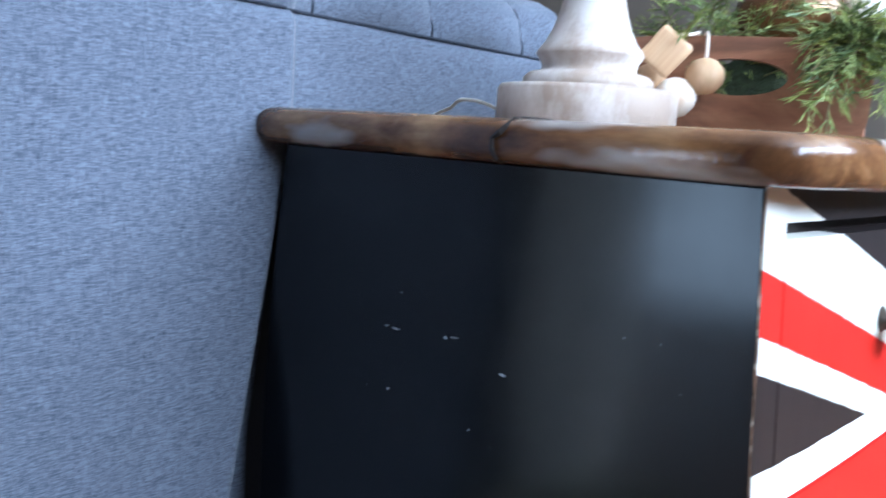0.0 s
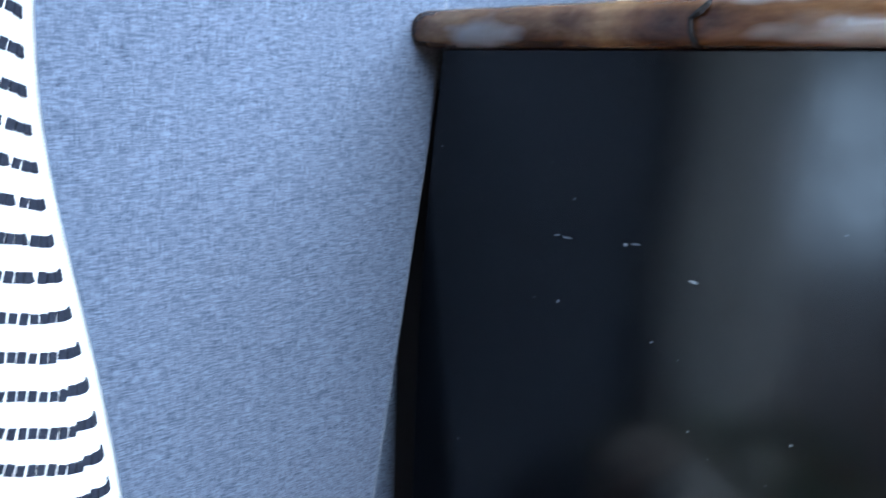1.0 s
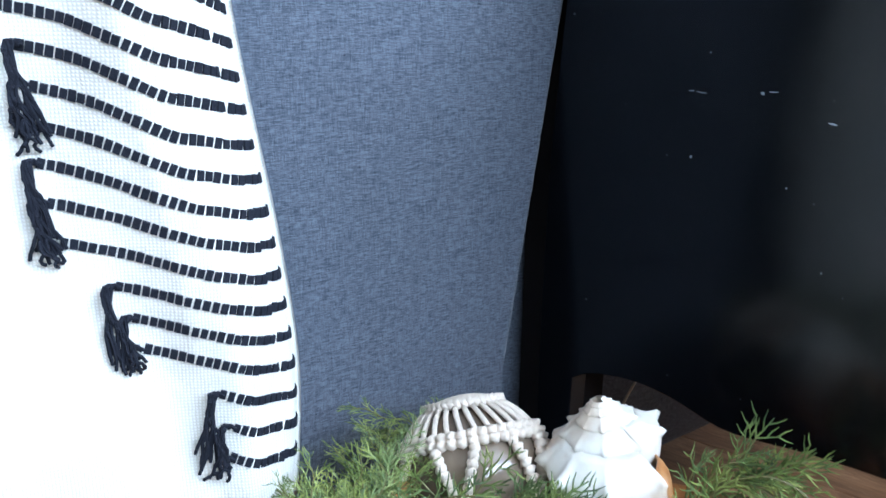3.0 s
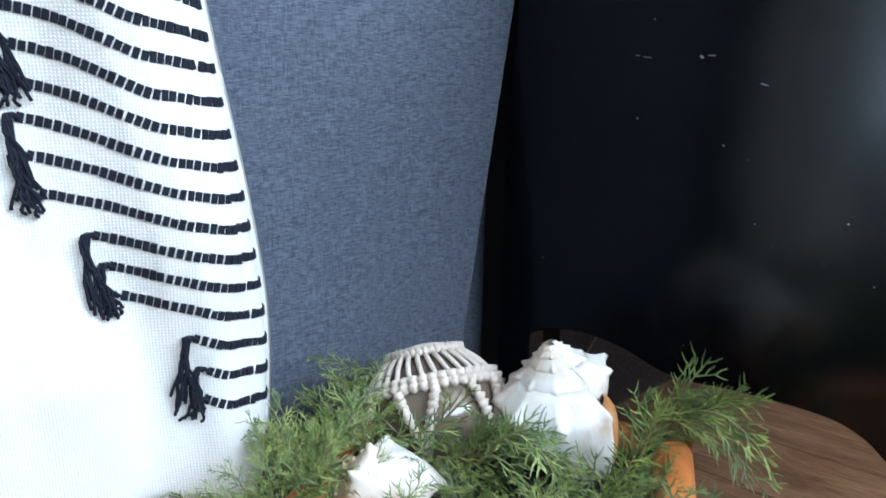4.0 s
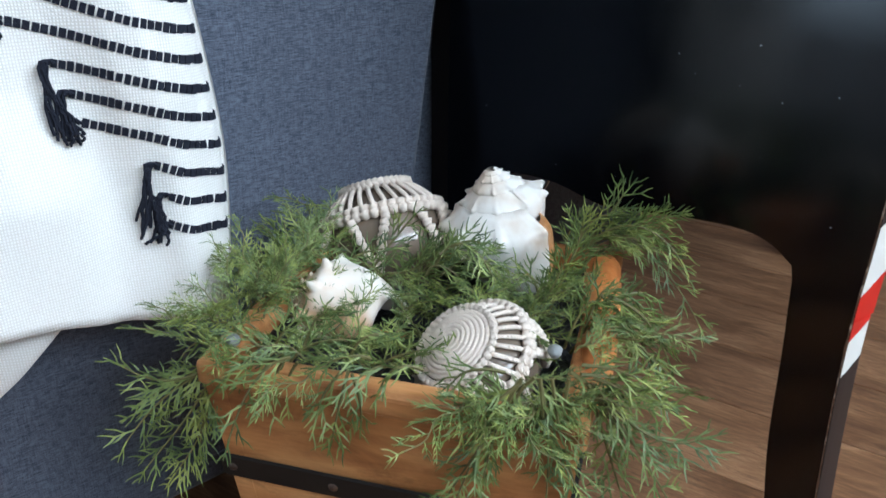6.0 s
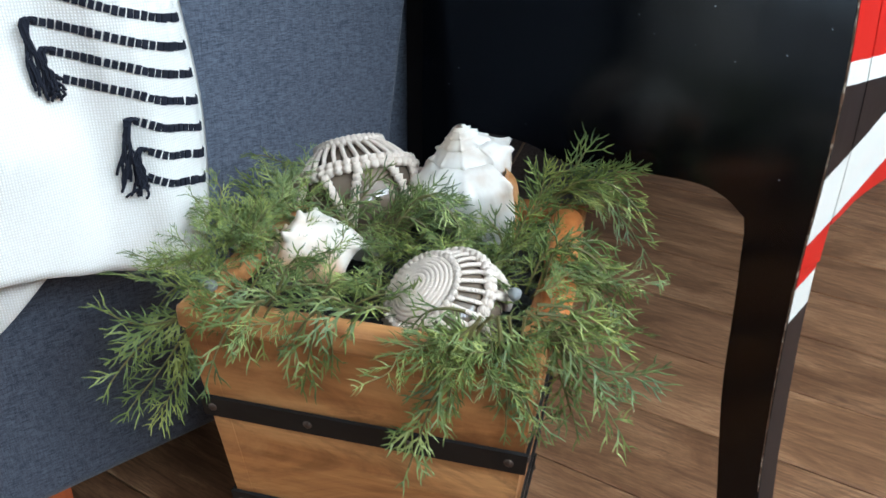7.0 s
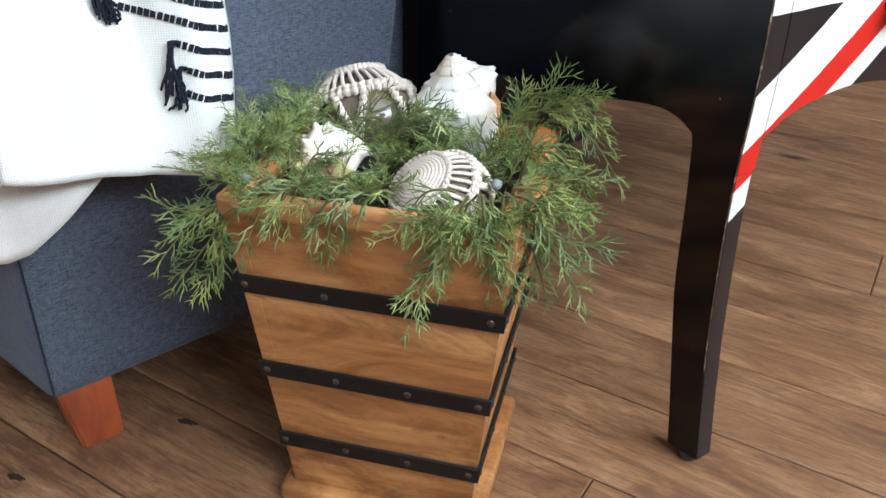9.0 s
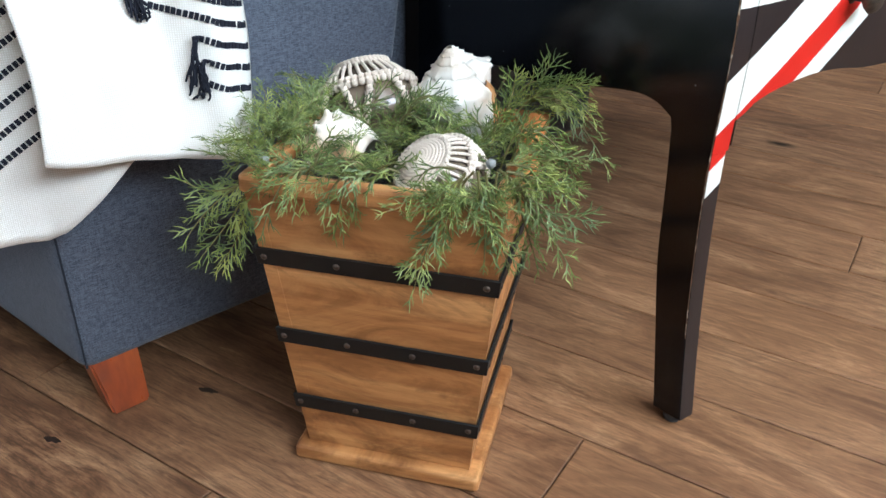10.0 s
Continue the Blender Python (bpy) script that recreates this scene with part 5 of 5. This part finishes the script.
lathe(bm, [(0.0, 0.0), (0.03, 0.0), (0.05, 0.015), (0.058, 0.04), (0.052, 0.062), (0.040, 0.072), (0.038, 0.068), (0.0, 0.06)], 36)
bowl = part("pottery_bowl", bm, POT.m, None, "", True)
bowl.matrix_world = M_TRAY @ pose(0.045, 0.12, 0.085)
tagged(bowl, "small bronze glazed pottery bowl set in the tray's greenery", "bowl")
MOSS = Mat("dark_moss", 0.95)
MOSS.colour(MOSS.mix(MOSS.noise(120), lin(24, 30, 18), lin(58, 70, 38))).bump(MOSS.noise(200), 1.0, 0.006)
bm = bmesh.new()
bmesh.ops.create_icosphere(bm, subdivisions=4, radius=1.0)
for v in bm.verts:
    k = 1 + 0.16 * noise.noise(v.co * 3)
    v.co = Vector((0.03 + 0.08 * v.co.x * k, 0.15 + 0.085 * v.co.y * k, max(0.0165, 0.0165 + 0.072 * v.co.z * k)))
nest = part("moss_mound", bm, MOSS.m, None, "", True)
nest.matrix_world = M_TRAY
tagged(nest, "dark green moss mound under the cedar in the tray", "moss")
shell("cone_shell", "small smooth white shell resting on the tray's greenery", 0.022, M_TRAY @ Vector((0.085, 0.05, 0.135)), (-0.6, -0.2, 0.55), 20, SHELL, knob=0.03)

# bead garland hung over the tray's end
beads = thing("bead_garland", "pale wooden bead garland with a square tag hanging over the tray", "bead garland")
for u, z, r, mat in ((-0.026, 0.054, 0.0175, PALE_WOOD), (-0.050, 0.034, 0.0195, SHELL), (-0.074, 0.05, 0.015, PALE_WOOD), (-0.09, 0.03, 0.016, PALE_WOOD)):
    bm = bmesh.new()
    lathe(bm, [(0.003, -r * 0.92), (r * 0.55, -r * 0.80), (r * 0.9, -r * 0.40), (r, 0), (r * 0.9, r * 0.40), (r * 0.55, r * 0.80), (0.003, r * 0.92)], 24)
    b = part("bead", bm, mat, beads, "", True)
    b.matrix_world = M_TRAY @ Matrix.Translation((u, -r - 0.001, z))
bm = bmesh.new()
box(bm, -0.0165, -0.006, -0.0175, 0.0165, 0.006, 0.0175, 0.004, 3)
for v in bm.verts:
    v.co += 0.0026 * noise.noise_vector(v.co * 90)
b = part("tag", bm, PALE_WOOD, beads, "rough square wooden tag", True)
b.matrix_world = M_TRAY @ Matrix.Translation((-0.060, -0.040, 0.072)) @ Euler((0.1, radians(38), 0.2)).to_matrix().to_4x4()
bm = bmesh.new()
for pts in (((-0.026, -0.018, 0.070), (-0.027, -0.008, 0.088), (-0.029, 0.006, 0.0955), (-0.033, 0.03, 0.088)),
            ((-0.026, -0.018, 0.040), (-0.037, -0.019, 0.037), (-0.050, -0.0195, 0.035), (-0.064, -0.018, 0.044), (-0.074, -0.016, 0.052)),
            ((-0.048, -0.034, 0.088), (-0.040, -0.008, 0.092), (-0.036, 0.006, 0.0955), (-0.038, 0.03, 0.088))):
    tube(bm, [M_TRAY @ Vector(p) for p in pts], 0.0017, 6)
part("string", bm, CORD, beads)


# ---- floor planks ----
FT, PITCH, FIRST = 16.0, 0.143, -0.052
base = bmesh.new()
box(base, X0, Y0, -0.1, X1, Y1, -0.0045)
floor = structure("floor", base, GROOVE, "wood-look plank floor in warm mixed browns", "floor")
FLEN = 1.22
KNOT = Mat("wood_knot", 0.6)
KNOT.colour(KNOT.mix(KNOT.noise(90), lin(26, 17, 12), lin(58, 38, 26)))
for kx, ky, a, b in ((0.030, -0.376, 0.013, 0.0042), (-0.004, -0.548, 0.012, 0.004)):
    bm = bmesh.new()
    ring = []
    for i in range(18):
        th = 2 * math.pi * i / 18
        k = 1 + 0.5 * noise.noise((math.cos(th) * 2 + kx * 9, math.sin(th) * 2, 0))
        ring.append(bm.verts.new((a * k * math.cos(th), b * k * math.sin(th), 0.0004)))
    bm.faces.new(ring)
    kn = part("knot", bm, KNOT.m, floor)
    kn.matrix_world = pose(kx, ky, 0, 0, 0, 30)
pm = {}


def plank_mesh(length):
    key = round(length, 3)
    if key not in pm:
        bm = bmesh.new()
        w = PITCH - 0.0020
        h = length - 0.0014
        c = 0.0016
        lo = [bm.verts.new(p) for p in ((0, 0, -0.0044), (h, 0, -0.0044), (h, w, -0.0044), (0, w, -0.0044))]
        mid = [bm.verts.new((v.co.x, v.co.y, -0.0009)) for v in lo]
        hi = [bm.verts.new(p) for p in ((c, c, 0), (h - c, c, 0), (h - c, w - c, 0), (c, w - c, 0))]
        for a, b in ((lo, mid), (mid, hi)):
            for i in range(4):
                bm.faces.new((a[i], a[(i + 1) % 4], b[(i + 1) % 4], b[i]))
        bm.faces.new(hi)
        me = bpy.data.meshes.new("plank")
        bm.normal_update()
        bm.to_mesh(me)
        bm.free()
        me.materials.append(FLOOR_WOOD)
        pm[key] = me
    return pm[key]


ca, sa = math.cos(radians(FT)), math.sin(radians(FT))
ENDS = {3: 0.535, -2: 0.343, -1: 0.98, 0: -0.22, 1: 1.02, 2: -0.12, 4: 1.08, 5: -0.05, -3: 0.95, -4: 0.05}
for row in range(-32, 36):
    y = FIRST + row * PITCH
    start = ENDS.get(row, ((row * 0.437) % 1.0) * FLEN)
    mid = y + PITCH / 2
    lo = max((X0 + 0.004 + mid * sa) / ca, (Y0 + 0.004 - mid * ca) / sa)
    hi = min((X1 - 0.004 + mid * sa) / ca, (Y1 - 0.004 - mid * ca) / sa)
    for k in range(-6, 6):
        a, b = max(lo, start + k * FLEN), min(hi, start + (k + 1) * FLEN)
        if b - a > 0.03:
            ob = new("plank", plank_mesh(b - a))
            ob.matrix_world = pose(a * ca - y * sa, a * sa + y * ca, 0.0, 0, 0, FT)
            ob.parent = floor
